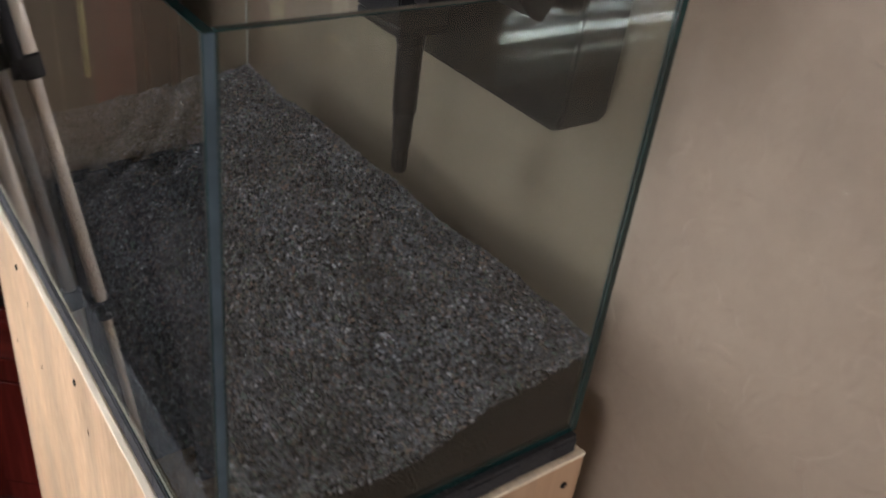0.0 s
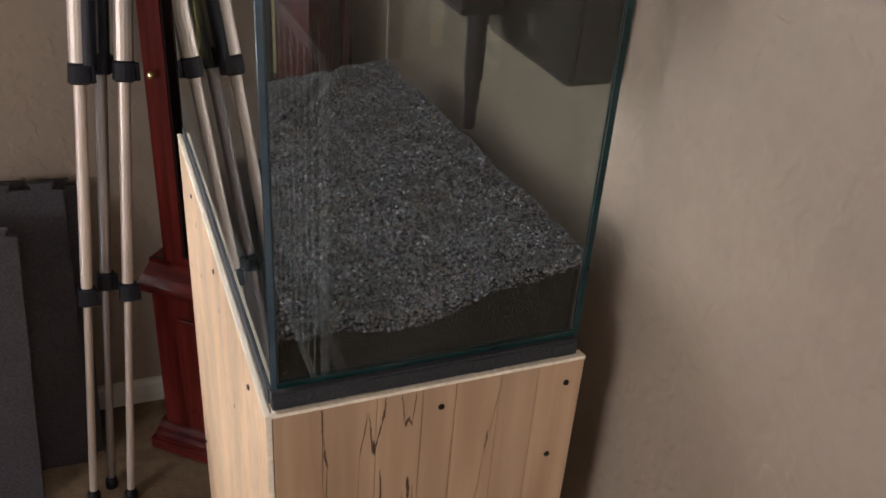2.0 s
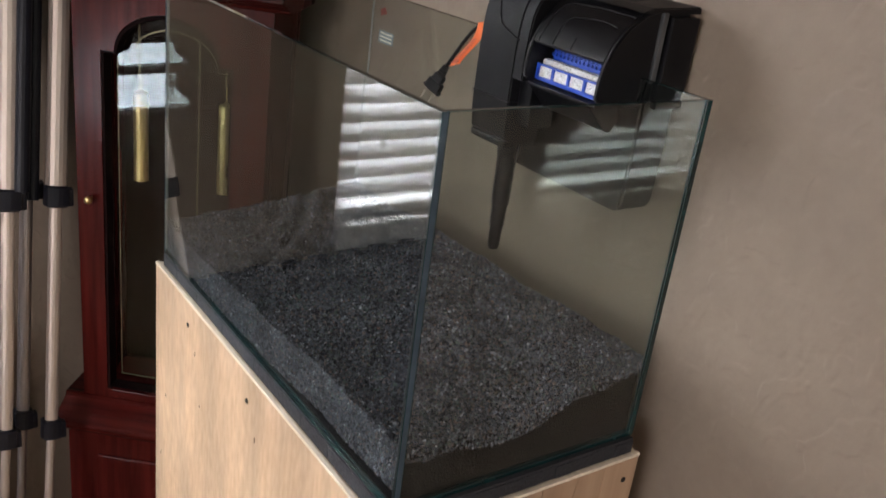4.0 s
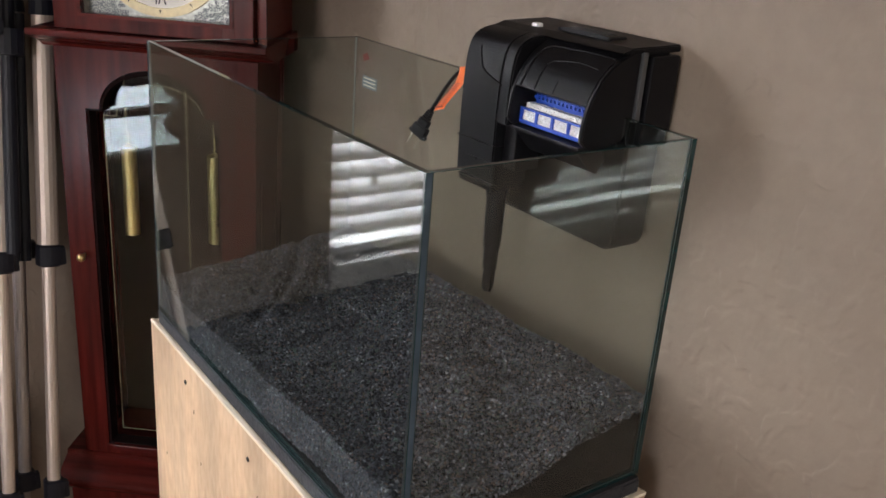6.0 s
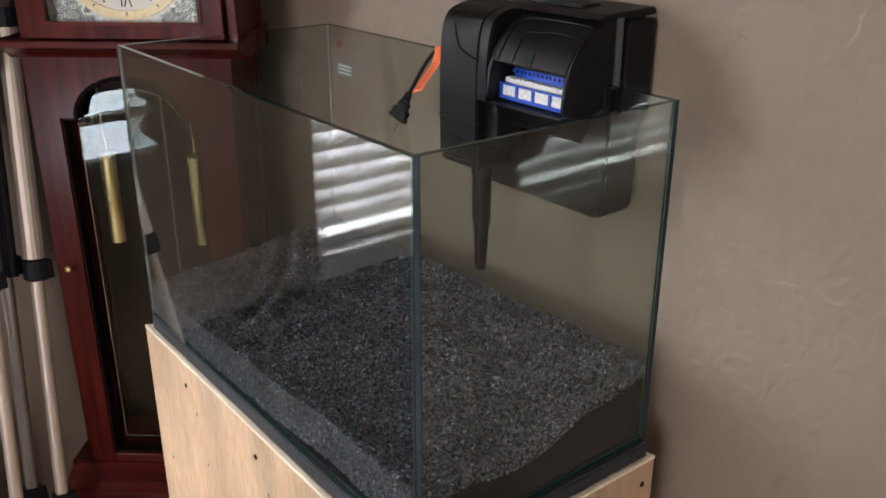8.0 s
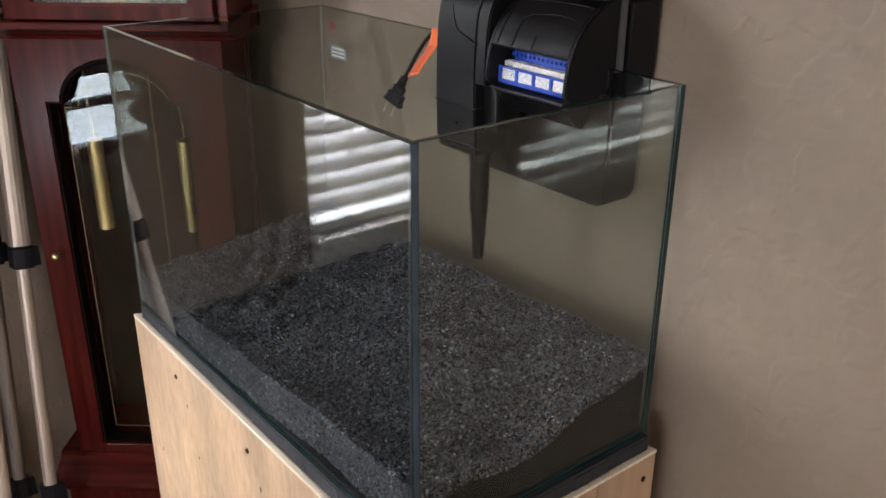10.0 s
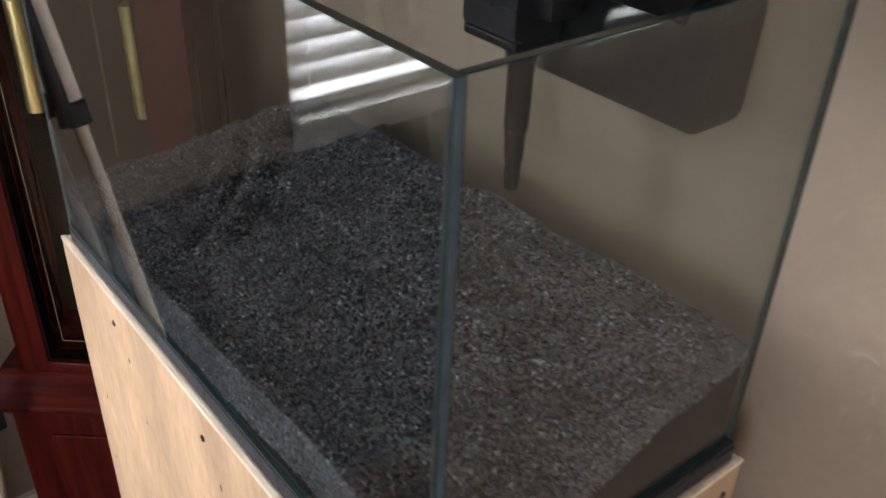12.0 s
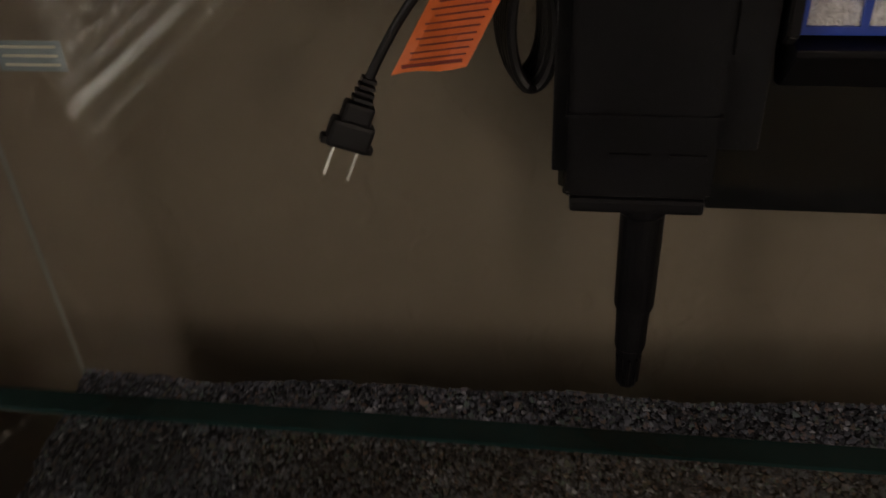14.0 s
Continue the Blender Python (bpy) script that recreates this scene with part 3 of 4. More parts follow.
def gravel():
    g = thing("gravel_bed", 0, 0, GZ0 + GT, label="deep bed of black gravel sloping up towards the wall", category="gravel", kind="stuff")
    b = bmesh.new()
    nx, ny = 60, 112
    x0, x1, y0, y1 = GX0 + GT + 0.0006, GX1 - GT - 0.0006, GY0 + GT + 0.0006, GY1 - GT - 0.0006
    base = GZ0 + GT
    m = 0.0017
    X0, X1, Y0, Y1 = x0 + m, x1 - m, y0 + m, y1 - m
    top = [[b.verts.new((X0 + (X1 - X0) * i / nx, Y0 + (Y1 - Y0) * j / ny, bed_height(x0 + (x1 - x0) * i / nx, y0 + (y1 - y0) * j / ny) - 0.0009 - base)) for j in range(ny + 1)] for i in range(nx + 1)]
    low = {}
    rim = [(i, 0) for i in range(nx)] + [(nx, j) for j in range(ny)] + [(i, ny) for i in range(nx, 0, -1)] + [(0, j) for j in range(ny, 0, -1)]
    for i in range(nx):
        for j in range(ny):
            b.faces.new((top[i][j], top[i + 1][j], top[i + 1][j + 1], top[i][j + 1]))
    for i, j in rim:
        v = top[i][j]
        low[i, j] = b.verts.new((v.co.x, v.co.y, 0.0004))
    for a, c in zip(rim, rim[1:] + rim[:1]):
        b.faces.new((top[a[0]][a[1]], low[a], low[c], top[c[0]][c[1]]))
    b.faces.new([low[r] for r in rim])
    pk = part("packed_gravel", b, [GRAVEL_SHADED, GRAVEL_TOP], g, "fine dark packed gravel, its sides coloured darker for shade")
    # upright faces take the copy that carries the shade in its colour
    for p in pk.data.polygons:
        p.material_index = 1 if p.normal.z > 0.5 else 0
    # loose grains on the surface and against the glass
    r = np.random.RandomState(5)
    shape = np.array([(1, 0, 0), (-1, 0, 0), (0, 1, 0), (0, -1, 0), (0, 0, 1), (0, 0, -1)], float)
    tri = np.array([(0, 2, 4), (2, 1, 4), (1, 3, 4), (3, 0, 4), (2, 0, 5), (1, 2, 5), (3, 1, 5), (0, 3, 5)])
    centres = []
    for _ in range(62000):
        x, y = r.uniform(x0 + 0.0012, x1 - 0.0012), r.uniform(y0 + 0.0012, y1 - 0.0012)
        centres.append((x, y, bed_height(x, y) - base + r.uniform(-0.0009, 0.0003)))
    for _ in range(25000):
        s = r.uniform()
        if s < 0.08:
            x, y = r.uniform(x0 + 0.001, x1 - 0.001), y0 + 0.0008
        elif s < 0.8:
            x, y = x0 + 0.0008, r.uniform(y0 + 0.001, y1 - 0.001)
        else:
            x, y = x1 - 0.0008, r.uniform(y0 + 0.001, y1 - 0.001)
        centres.append((x, y, bed_height(x, y) - base - (0.046 * r.uniform() ** 1.35 if 0.08 <= s < 0.8 else 0.02 * r.uniform() ** 2)))
    c = np.array(centres)
    n = len(c)
    q = r.normal(size=(n, 3, 3))
    q, _ = np.linalg.qr(q)
    size = r.uniform(0.0011, 0.0025, (n, 1, 1)) * (1 + (r.uniform(size=(n, 1, 1)) > 0.93) * 0.4)
    v = shape[None] * r.uniform(0.55, 1.25, (n, 6, 1)) * size * r.uniform(0.6, 1.2, (n, 1, 3))
    v = np.einsum("nij,nkj->nki", q, v) + c[:, None]
    v[..., 0] = np.clip(v[..., 0], x0 - 0.0004, x1 + 0.0004)
    v[..., 1] = np.clip(v[..., 1], y0 - 0.0004, y1 + 0.0004)
    faces = (tri[None] + 6 * np.arange(n)[:, None, None]).reshape(-1, 3)
    me = bpy.data.meshes.new("loose_gravel")
    me.from_pydata(v.reshape(-1, 3).tolist(), [], faces.tolist())
    me.materials.append(GRAVEL)
    ob = new("loose_gravel", me)
    ob.parent = g
    tagged(ob, "angular black and grey gravel grains", kind="stuff")


gravel()


# ---------------------------------------------------------------- the filter hanging on the back pane
def hang_on_filter():
    f = thing("hang_on_filter", 0.0, 0.0, GZ1, label="black hang-on aquarium filter with blue cartridge, on the tank's back pane", category="filter")
    z = lambda v: v - GZ1
    # profile of the curved front, from the lip over the top to the rear
    front = [(0.246, 1.21), (0.2475, 1.228), (0.2515, 1.245), (0.259, 1.26), (0.269, 1.2735), (0.282, 1.2838), (0.296, 1.2912), (0.312, 1.295)]
    def finer(pts, k=4):
        """The same outline with points added on a smooth curve between."""
        out = []
        for i in range(len(pts) - 1):
            p = [Vector(pts[max(0, min(len(pts) - 1, i + d))]) for d in (-1, 0, 1, 2)]
            for t in (m / k for m in range(k)):
                v = 0.5 * (2 * p[1] + (p[2] - p[0]) * t + (2 * p[0] - 5 * p[1] + 4 * p[2] - p[3]) * t * t + (3 * p[1] - p[0] - 3 * p[2] + p[3]) * t ** 3)
                out.append((v.x, v.y))
        return out + [pts[-1]]
    front = finer(front)
    cover = [p for p in front if p[1] > 1.2445]
    def skin(y0, y1, pts, inset=0.0, thick=0.004):
        outer = [(x + inset, z(h)) for x, h in pts]
        inner = [(x + inset + thick * 0.8, z(h) - thick * 0.7) for x, h in reversed(pts)]
        b = bmesh.new()
        loop = outer + inner
        a = [b.verts.new((p, y0, q)) for p, q in loop]
        c = [b.verts.new((p, y1, q)) for p, q in loop]
        n = len(loop)
        for i in range(n):
            b.faces.new((a[i], a[(i + 1) % n], c[(i + 1) % n], c[i]))
        m = len(outer)
        for ring in (a, c):
            for i in range(m - 1):
                b.faces.new((ring[i], ring[i + 1], ring[n - 2 - i], ring[n - 1 - i]))
        return b
    # curved lid over the cartridge, with its raised panels
    part("curved_cover", skin(0.102, 0.205, cover), PLASTIC, f, "curved matt black cover")
    def on_cover(y, h):
        return (np.interp(h, [p[1] for p in cover], [p[0] for p in cover]) - 0.0002, y, z(h))
    part("cover_ridge", tube([on_cover(0.1975, h) for h in np.linspace(1.246, 1.282, 12)] + [on_cover(y, 1.2855 + 0.0015 * math.sin((0.19 - y) * 30)) for y in np.linspace(0.19, 0.104, 14)], 0.0009, 6), PLASTIC, f)
    part("cover_ridge", tube([on_cover(0.1765, h) for h in np.linspace(1.246, 1.27, 10)] + [on_cover(y, 1.2745 + 0.003 * math.sin((0.17 - y) * 45)) for y in np.linspace(0.17, 0.112, 12)], 0.0009, 6), PLASTIC, f)
    part("cover_ridge", tube([on_cover(0.15, h) for h in np.linspace(1.246, 1.258, 6)], 0.0007, 6), PLASTIC, f)
    # near cheek: a plate following the curve
    cheek = [(x - 0.0005, z(h)) for x, h in front] + [(0.312, z(1.218)), (0.3, z(1.2065)), (0.27, z(1.2035)), (0.252, z(1.2045))]
    part("side_cheek", prism(cheek, 0.006, "y", 0.096, bevel=0.0012), PLASTIC, f, "smooth black side plate")
    part("side_cheek", prism(cheek, 0.005, "y", 0.204, bevel=0.0010), PLASTIC, f)
    # outflow floor and chute
    part("outflow_floor", box(0.249, 0.316, 0.1025, 0.2035, z(1.2), z(1.2035), 0.0008), PLASTIC, f)
    chute = [(0.2515, z(1.2)), (0.29, z(1.2)), (0.296, z(1.186)), (0.286, z(1.172)), (0.276, z(1.176))]
    part("outflow_chute", prism(chute, 0.09, "y", 0.112, bevel=0.001), PLASTIC, f)
    part("inner_wall", box(0.2855, 0.2885, 0.103, 0.203, z(1.204), z(1.27)), PLASTIC, f)
    # motor and intake column
    face = finer([(0.2505, z(1.132)), (0.2495, z(1.2)), (0.2505, z(1.24)), (0.2525, z(1.262)), (0.2565, z(1.277)), (0.264, z(1.286)), (0.28, z(1.292)), (0.312, z(1.295))])
    col = face + [(0.312, z(1.245)), (0.297, z(1.24)), (0.297, z(1.13)), (0.256, z(1.128))]
    part("intake_column", prism(col, 0.064, "y", 0.228, bevel=0.0015), PLASTIC, f, "matt black intake housing")
    part("column_back", box(0.273, 0.2968, 0.2915, 0.2995, z(1.131), z(1.245), 0.0012), PLASTIC, f)
    part("column_shoulder", prism([p for p in col if p[1] > z(1.195)] + [(0.297, z(1.2))], 0.017, "y", 0.2115, bevel=0.0015), PLASTIC, f)
    part("recess_wall", box(0.263, 0.2965, 0.2085, 0.2278, z(1.15), z(1.202), 0.0012), PLASTIC, f)
    part("column_band", box(0.2485, 0.29, 0.2273, 0.2932, z(1.172), z(1.1735), 0.0004), PLASTIC, f)
    part("column_foot", box(0.251, 0.296, 0.2295, 0.2905, z(1.122), z(1.13), 0.0022), PLASTIC, f)
    row = []
    for y, h in [(0.2895, 1.2865), (0.2745, 1.2865), (0.27, 1.272), (0.2655, 1.262), (0.26, 1.252), (0.247, 1.246), (0.226, 1.24)]:
        xx = np.interp(h, [1.2, 1.24, 1.262, 1.277, 1.286, 1.292], [0.2495, 0.2505, 0.2525, 0.2565, 0.264, 0.28])
        row.append((xx, y, h))
    part("grip_ridge", tube([(a - 0.0004, b_, z(c)) for a, b_, c in row], 0.0011, 6), PLASTIC, f)
    # brand plate left as bars
    for k in range(2):
        part("raised_mark", box(0.2488, 0.25, 0.232 + k * 0.024, 0.248 + k * 0.026, z(1.152), z(1.1545), 0.0002), PLASTIC, f)
    # rear tank of the filter, outside the pane
    rear = [(0.1, z(1.292)), (0.1, z(1.15)), (0.1015, z(1.1)), (0.104, z(1.091)), (0.112, z(1.0865)), (0.285, z(1.0865)), (0.297, z(1.095)), (0.297, z(1.292))]
    part("rear_body", prism(rear, 0.048, "x", 0.3145, bevel=0.003), PLASTIC, f, "black filter body behind the glass")
    part("rear_leg", box(0.3235, 0.362, 0.0905, 0.0995, z(1.2), z(1.29), 0.002), PLASTIC, f)
    part("slot_strip", box(0.3128, 0.319, 0.0935, 0.0995, z(1.226), z(1.2935), 0.0008), PLASTIC_GREY, f, "dark grey guide strip")
    part("lid", prism([(0.286, z(1.2925)), (0.3, z(1.2975)), (0.366, z(1.3)), (0.368, z(1.293)), (0.313, z(1.2925))], 0.1965, "y", 0.0955, bevel=0.0012), PLASTIC, f, "black lid with a handle recess")
    part("lid_handle", box(0.31, 0.336, 0.14, 0.215, z(1.296), z(1.3015), 0.0018), PLASTIC, f)
    for k in range(7):
        part("handle_rib", box(0.309 + k * 0.0035, 0.3105 + k * 0.0035, 0.15, 0.205, z(1.301), z(1.3023), 0.0003), PLASTIC, f)
    part("flow_knob", box(0.301, 0.309, 0.236, 0.246, z(1.2962), z(1.3015), 0.0016), FLOSS, f, "small white tab")
    # blue cartridge: frame with four openings over white floss, and a pierced plate above
    y0, y1 = 0.1035, 0.2025
    holes = []
    w = (y1 - y0 - 0.004) / 4
    for k in range(4):
        a = y0 + 0.004 + k * w
        holes.append([(a, z(1.2095)), (a + w - 0.0032, z(1.2095)), (a + w - 0.0032, z(1.2205)), (a, z(1.2205))])
    part("cartridge_frame", prism([(y0, z(1.2062)), (y1, z(1.2062)), (y1, z(1.2225)), (y0, z(1.2225))], 0.003, "x", 0.259, holes), BLUE, f, "bright blue plastic cartridge frame")
    fb = bmesh.new()
    rng = random.Random(11)
    bmesh.ops.create_grid(fb, x_segments=60, y_segments=12, size=0.5)
    for v in fb.verts:
        u, t = v.co.x + 0.5, v.co.y + 0.5
        v.co = (0.2603 + 0.0035 * (t > 0.7) + rng.uniform(-0.0006, 0.0006) + 0.002 * t, y0 + 0.003 + (y1 - y0 - 0.005) * u, z(1.208) + 0.019 * t + rng.uniform(-0.0005, 0.0005))
    out = bmesh.ops.extrude_face_region(fb, geom=fb.faces[:])
    for v in out["geom"]:
        if isinstance(v, bmesh.types.BMVert):
            v.co.x += 0.008
    part("filter_floss", fb, FLOSS, f, "white polyester filter floss")
    part("cartridge_ledge", box(0.262, 0.279, y0, y1, z(1.2045), z(1.2066), 0.0005), BLUE, f)
    hexes = []
    for r in range(4):
        for k in range(17):
            cy, cz = y0 + 0.0045 + k * 0.006 + (r % 2) * 0.003, 1.2325 + r * 0.0052
            if cy < y1 - 0.003:
                hexes.append([(cy + 0.002 * math.cos(math.pi / 3 * i + 0.5), z(cz + 0.002 * math.sin(math.pi / 3 * i + 0.5))) for i in range(6)])
    part("pierced_plate", prism([(y0, z(1.2265)), (y1 - 0.006, z(1.2265)), (y1 - 0.006, z(1.2525)), (y0, z(1.2525))], 0.002, "x", 0.2745, hexes), BLUE, f, "blue plate with rows of hexagonal holes")
    # intake tube
    cx, cy = 0.28, 0.254
    tb = [(0.0125, 1.1295), (0.0122, 1.108), (0.011, 1.106), (0.0105, 1.048), (0.0103, 1.0465), (0.0089, 1.0455), (0.0084, 1.0185), (0.0078, 1.0178)]
    tube_ob = part("intake_tube", lathe([(r, z(h)) for r, h in tb], cx, cy), PLASTIC, f, "tapered black intake tube", smooth=False)
    strainer = [(0.0072, 1.0177), (0.007, 1.012), (0.0061, 1.0116), (0.0059, 1.0), (0.0057, 0.9915), (0.0052, 0.99)]
    s = part("strainer", lathe([(r, z(h)) for r, h in strainer], cx, cy), PLASTIC, f, "slotted intake strainer")
    for k in range(10):
        a = 2 * math.pi * k / 10
        part("strainer_rib", tube([(cx + 0.0067 * math.cos(a), cy + 0.0067 * math.sin(a), z(1.0113)), (cx + 0.0059 * math.cos(a), cy + 0.0059 * math.sin(a), z(0.9925))], 0.0008, 5), PLASTIC, s)
    part("tube_clip", tube([(0.272, 0.279, z(1.128)), (0.272, 0.283, z(1.121)), (0.272, 0.277, z(1.118)), (0.272, 0.27, z(1.121)), (0.272, 0.269, z(1.128))], 0.0018, 8), PLASTIC, f)
    # coiled cable tied behind the housing
    for k in range(7):
        rr = 0.017 + 0.0012 * (k % 2)
        ring = [(0.277 + 0.0032 * k, 0.309 + 0.01 * math.cos(2 * math.pi * i / 28) + 0.0012 * k, z(1.2 + rr * 1.65 * math.sin(2 * math.pi * i / 28))) for i in range(29)]
        part("cable_loop", tube(ring, 0.0026, 8), RUBBER, f)
    # the free end with its plug
    a, b = Vector((0.276, 0.385, 1.176 - GZ1)), Vector((0.264, 0.404, 1.13 - GZ1))
    d = (b - a).normalized()
    cord = []
    p0, p1, p2, p3 = Vector((0.283, 0.298, 1.235 - GZ1)), Vector((0.281, 0.334, 1.252 - GZ1)), a - d * 0.05 + Vector((0.0, -0.004, 0.0)), a
    for i in range(17):
        t = i / 16
        cord.append(p0 * (1 - t) ** 3 + p1 * 3 * t * (1 - t) ** 2 + p2 * 3 * t * t * (1 - t) + p3 * t ** 3)
    part("power_cord", tube(cord, 0.0024, 10), RUBBER, f, "flat black power cord")
    side = Vector((0.35, -0.937, 0)).normalized()
    side = (side - d * side.dot(d)).normalized()
    nrm = d.cross(side)
    turn = Matrix((side, nrm, -d)).transposed().to_4x4()
    place = Matrix.Translation(b) @ turn @ Matrix.Scale(0.94, 4)                      # local z runs back along the plug, origin at the blades' tips
    def plug_part(name, bm, material, parent, label=""):
        bmesh.ops.transform(bm, matrix=place, verts=bm.verts)
        return part(name, bm, material, parent, label)
    pb = box(-0.0115, 0.0115, -0.0055, 0.0055, 0.016, 0.031, 0.0022)
    join(pb, box(-0.008, 0.008, -0.0048, 0.0048, 0.03, 0.041, 0.002))
    join(pb, box(-0.014, 0.014, -0.004, 0.004, 0.0162, 0.0205, 0.0012))
    plug = plug_part("plug", pb, RUBBER, f, "moulded black two-pin plug")
    for k in range(4):
        plug_part("strain_relief", box(-0.0052 + 0.0005 * k, 0.0052 - 0.0005 * k, -0.0042, 0.0042, 0.042 + k * 0.0035, 0.0442 + k * 0.0035, 0.0006), RUBBER, plug)
    for x in (-0.0064, 0.0064):
        plug_part("blade", prism([(x - 0.0008, 0.0), (x + 0.0008, 0.0), (x + 0.0008, 0.017), (x - 0.0008, 0.017)], 0.0062, "y", -0.0031, bevel=0.0002), STEEL, plug, "nickel plated blade")
    # warning tag folded over the cord
    tag = bmesh.new()
    n = 10
    q = [Vector((0.269, 0.307, 1.245 - GZ1)), Vector((0.281, 0.341, 1.237 - GZ1)), Vector((0.277, 0.374, 1.179 - GZ1)), Vector((0.263, 0.337, 1.19 - GZ1))]
    rows = []
    for i in range(n + 1):
        s_ = i / n
        l_ = q[0].lerp(q[3], s_)
        r_ = q[1].lerp(q[2], s_)
        bend = Vector((0.004 * math.sin(s_ * 5), 0, 0))
        rows.append([tag.verts.new(l_.lerp(r_, k / 6) + bend + Vector((0.002 * math.sin(k * 1.1 + s_ * 3), 0, 0))) for k in range(7)])
    for r0, r1 in zip(rows, rows[1:]):
        for k in range(6):
            tag.faces.new((r0[k], r0[k + 1], r1[k + 1], r1[k]))
    out = bmesh.ops.extrude_face_region(tag, geom=tag.faces[:])
    for v in out["geom"]:
        if isinstance(v, bmesh.types.BMVert):
            v.co.x += 0.0004
    tg = part("warning_tag", tag, ORANGE, f, "bright orange paper warning tag")
    for k in range(11):
        s_ = 0.4 + 0.052 * k
        u0, u1 = q[0].lerp(q[3], s_), q[1].lerp(q[2], s_)
        bend = Vector((0.004 * math.sin(s_ * 5) - 0.0022, 0, 0))
        part("print_bar", tube([u0.lerp(u1, 0.12) + bend, u0.lerp(u1, (0.88, 0.84, 0.9, 0.8)[k % 4]) + bend], 0.0009 if k == 10 else 0.00042, 4), RED, tg, "line of small print as a bar")
    return f


hang_on_filter()


# ---------------------------------------------------------------- the grandfather clock in the corner
def longcase_clock():
    c = thing("grandfather_clock", 0.0975, 0.872, FLOOR, -40, label="mahogany grandfather clock with brass weights, standing across the corner", category="clock")
    z = lambda v: v - FLOOR
    # plinth and base
    part("plinth", box(-0.2, 0.2, -0.05, 0.185, 0, 0.028, 0.006), MAHOGANY_X, c)
    part("plinth_moulding", prism([(-0.045, 0.028), (0.183, 0.028), (0.183, 0.06), (-0.022, 0.06), (-0.026, 0.05), (-0.038, 0.045), (-0.043, 0.038)], 0.38, "x", -0.19, bevel=0.002), MAHOGANY_X, c)
    part("base_case", box(-0.175, 0.175, -0.02, 0.182, 0.06, 0.392, 0.003), MAHOGANY, c)
    part("base_panel", box(-0.12, 0.12, -0.025, -0.0195, 0.11, 0.345, 0.003), MAHOGANY, c)
    part("base_moulding", prism([(-0.02, 0.392), (-0.034, 0.398), (-0.044, 0.408), (-0.046, 0.416), (-0.042, 0.421), (-0.026, 0.433), (0.0, 0.447), (0.0, 0.455), (0.17, 0.455), (0.182, 0.392)], 0.376, "x", -0.188, bevel=0.0012), MAHOGANY_X, c, "polished cove moulding")
    # trunk: sides, back and a front frame with an arched door opening
    part("trunk_side", box(-0.152, -0.138, 0.019, 0.165, z(0.445), z(1.175)), MAHOGANY, c)
    part("trunk_side", box(0.148, 0.164, 0.019, 0.165, z(0.445), z(1.175)), MAHOGANY, c)
    part("trunk_back", box(-0.138, 0.148, 0.155, 0.165, z(0.445), z(1.175)), CASE_SHADE, c, "case back, coloured near-black for the shade inside")
    opening = arch(0.0, 0.108, z(0.462), z(1.076), 0.086, 0.066)
    part("door_frame", prism([(-0.152, z(0.445)), (0.164, z(0.445)), (0.164, z(1.175)), (-0.152, z(1.175))], 0.018, "y", 0.0, [opening]), MAHOGANY, c, "mahogany door with an arched glass opening")
    rim_o, rim_i = arch(0, 0.1075, z(0.4625), z(1.0755), 0.0855, 0.0655), arch(0, 0.1035, z(0.467), z(1.072), 0.0825, 0.063)
    part("door_bead", prism(rim_o, 0.0245, "y", 0.002, [rim_i]), CASE_SHADE, c, "inner bead, coloured near-black for the shaded reveal")
    pane = part("door_glass", prism(arch(0, 0.104, z(0.466), z(1.072), 0.083, 0.0635), 0.003, "y", 0.027), GLASS, c, "clear arched door glass")
    pane.visible_shadow = False
    lo, li = arch(0.001, 0.095, z(0.48), z(1.06), 0.0735, 0.056), arch(0.001, 0.0943, z(0.4807), z(1.0593), 0.0728, 0.0553)
    part("gilt_line", prism(lo, 0.0006, "y", 0.031, [li]), GILT, c, "thin gilt line on the glass")
    kb = bmesh.new()
    bmesh.ops.create_uvsphere(kb, u_segments=16, v_segments=10, radius=0.0068)
    bmesh.ops.translate(kb, verts=kb.verts, vec=(-0.127, -0.014, z(0.828)))
    part("door_knob", join(kb, tube([(-0.127, 0.002, z(0.828)), (-0.127, -0.009, z(0.828))], 0.003, 10)), BRASS, c, "small brass knob", smooth=True)
    part("door_sill", box(-0.1, 0.1, -0.006, 0.012, z(0.455), z(0.466), 0.002), MAHOGANY_X, c)
    # ledge and hood
    part("hood_ledge", prism([(-0.006, z(1.17)), (-0.014, z(1.176)), (-0.024, z(1.181)), (-0.038, z(1.186)), (-0.05, z(1.191)), (-0.054, z(1.192)), (-0.054, z(1.2)), (-0.051, z(1.201)), (0.15, z(1.201)), (0.15, z(1.17))], 0.356, "x", -0.166, bevel=0.001), MAHOGANY_X, c, "moulded ledge under the hood")
    part("hood_side", box(-0.137, -0.123, -0.02, 0.165, z(1.201), z(1.62)), MAHOGANY, c)
    part("hood_side", box(0.17, 0.183, -0.02, 0.14, z(1.201), z(1.62)), MAHOGANY, c)
    part("hood_back", box(-0.123, 0.15, 0.155, 0.165, z(1.201), z(1.62)), CASE_SHADE, c)
    part("hood_top", prism([(-0.045, z(1.62)), (-0.055, z(1.645)), (0.165, z(1.645)), (0.165, z(1.62))], 0.4, "x", -0.2, bevel=0.002), MAHOGANY_X, c)
    part("hood_crown", prism([(-0.17, z(1.645))] + [(0.17 * math.cos(math.pi * i / 16 + math.pi), z(1.645) - 0.11 * math.sin(math.pi * i / 16 + math.pi)) for i in range(1, 16)] + [(0.17, z(1.645))], 0.19, "y", -0.03), MAHOGANY, c)
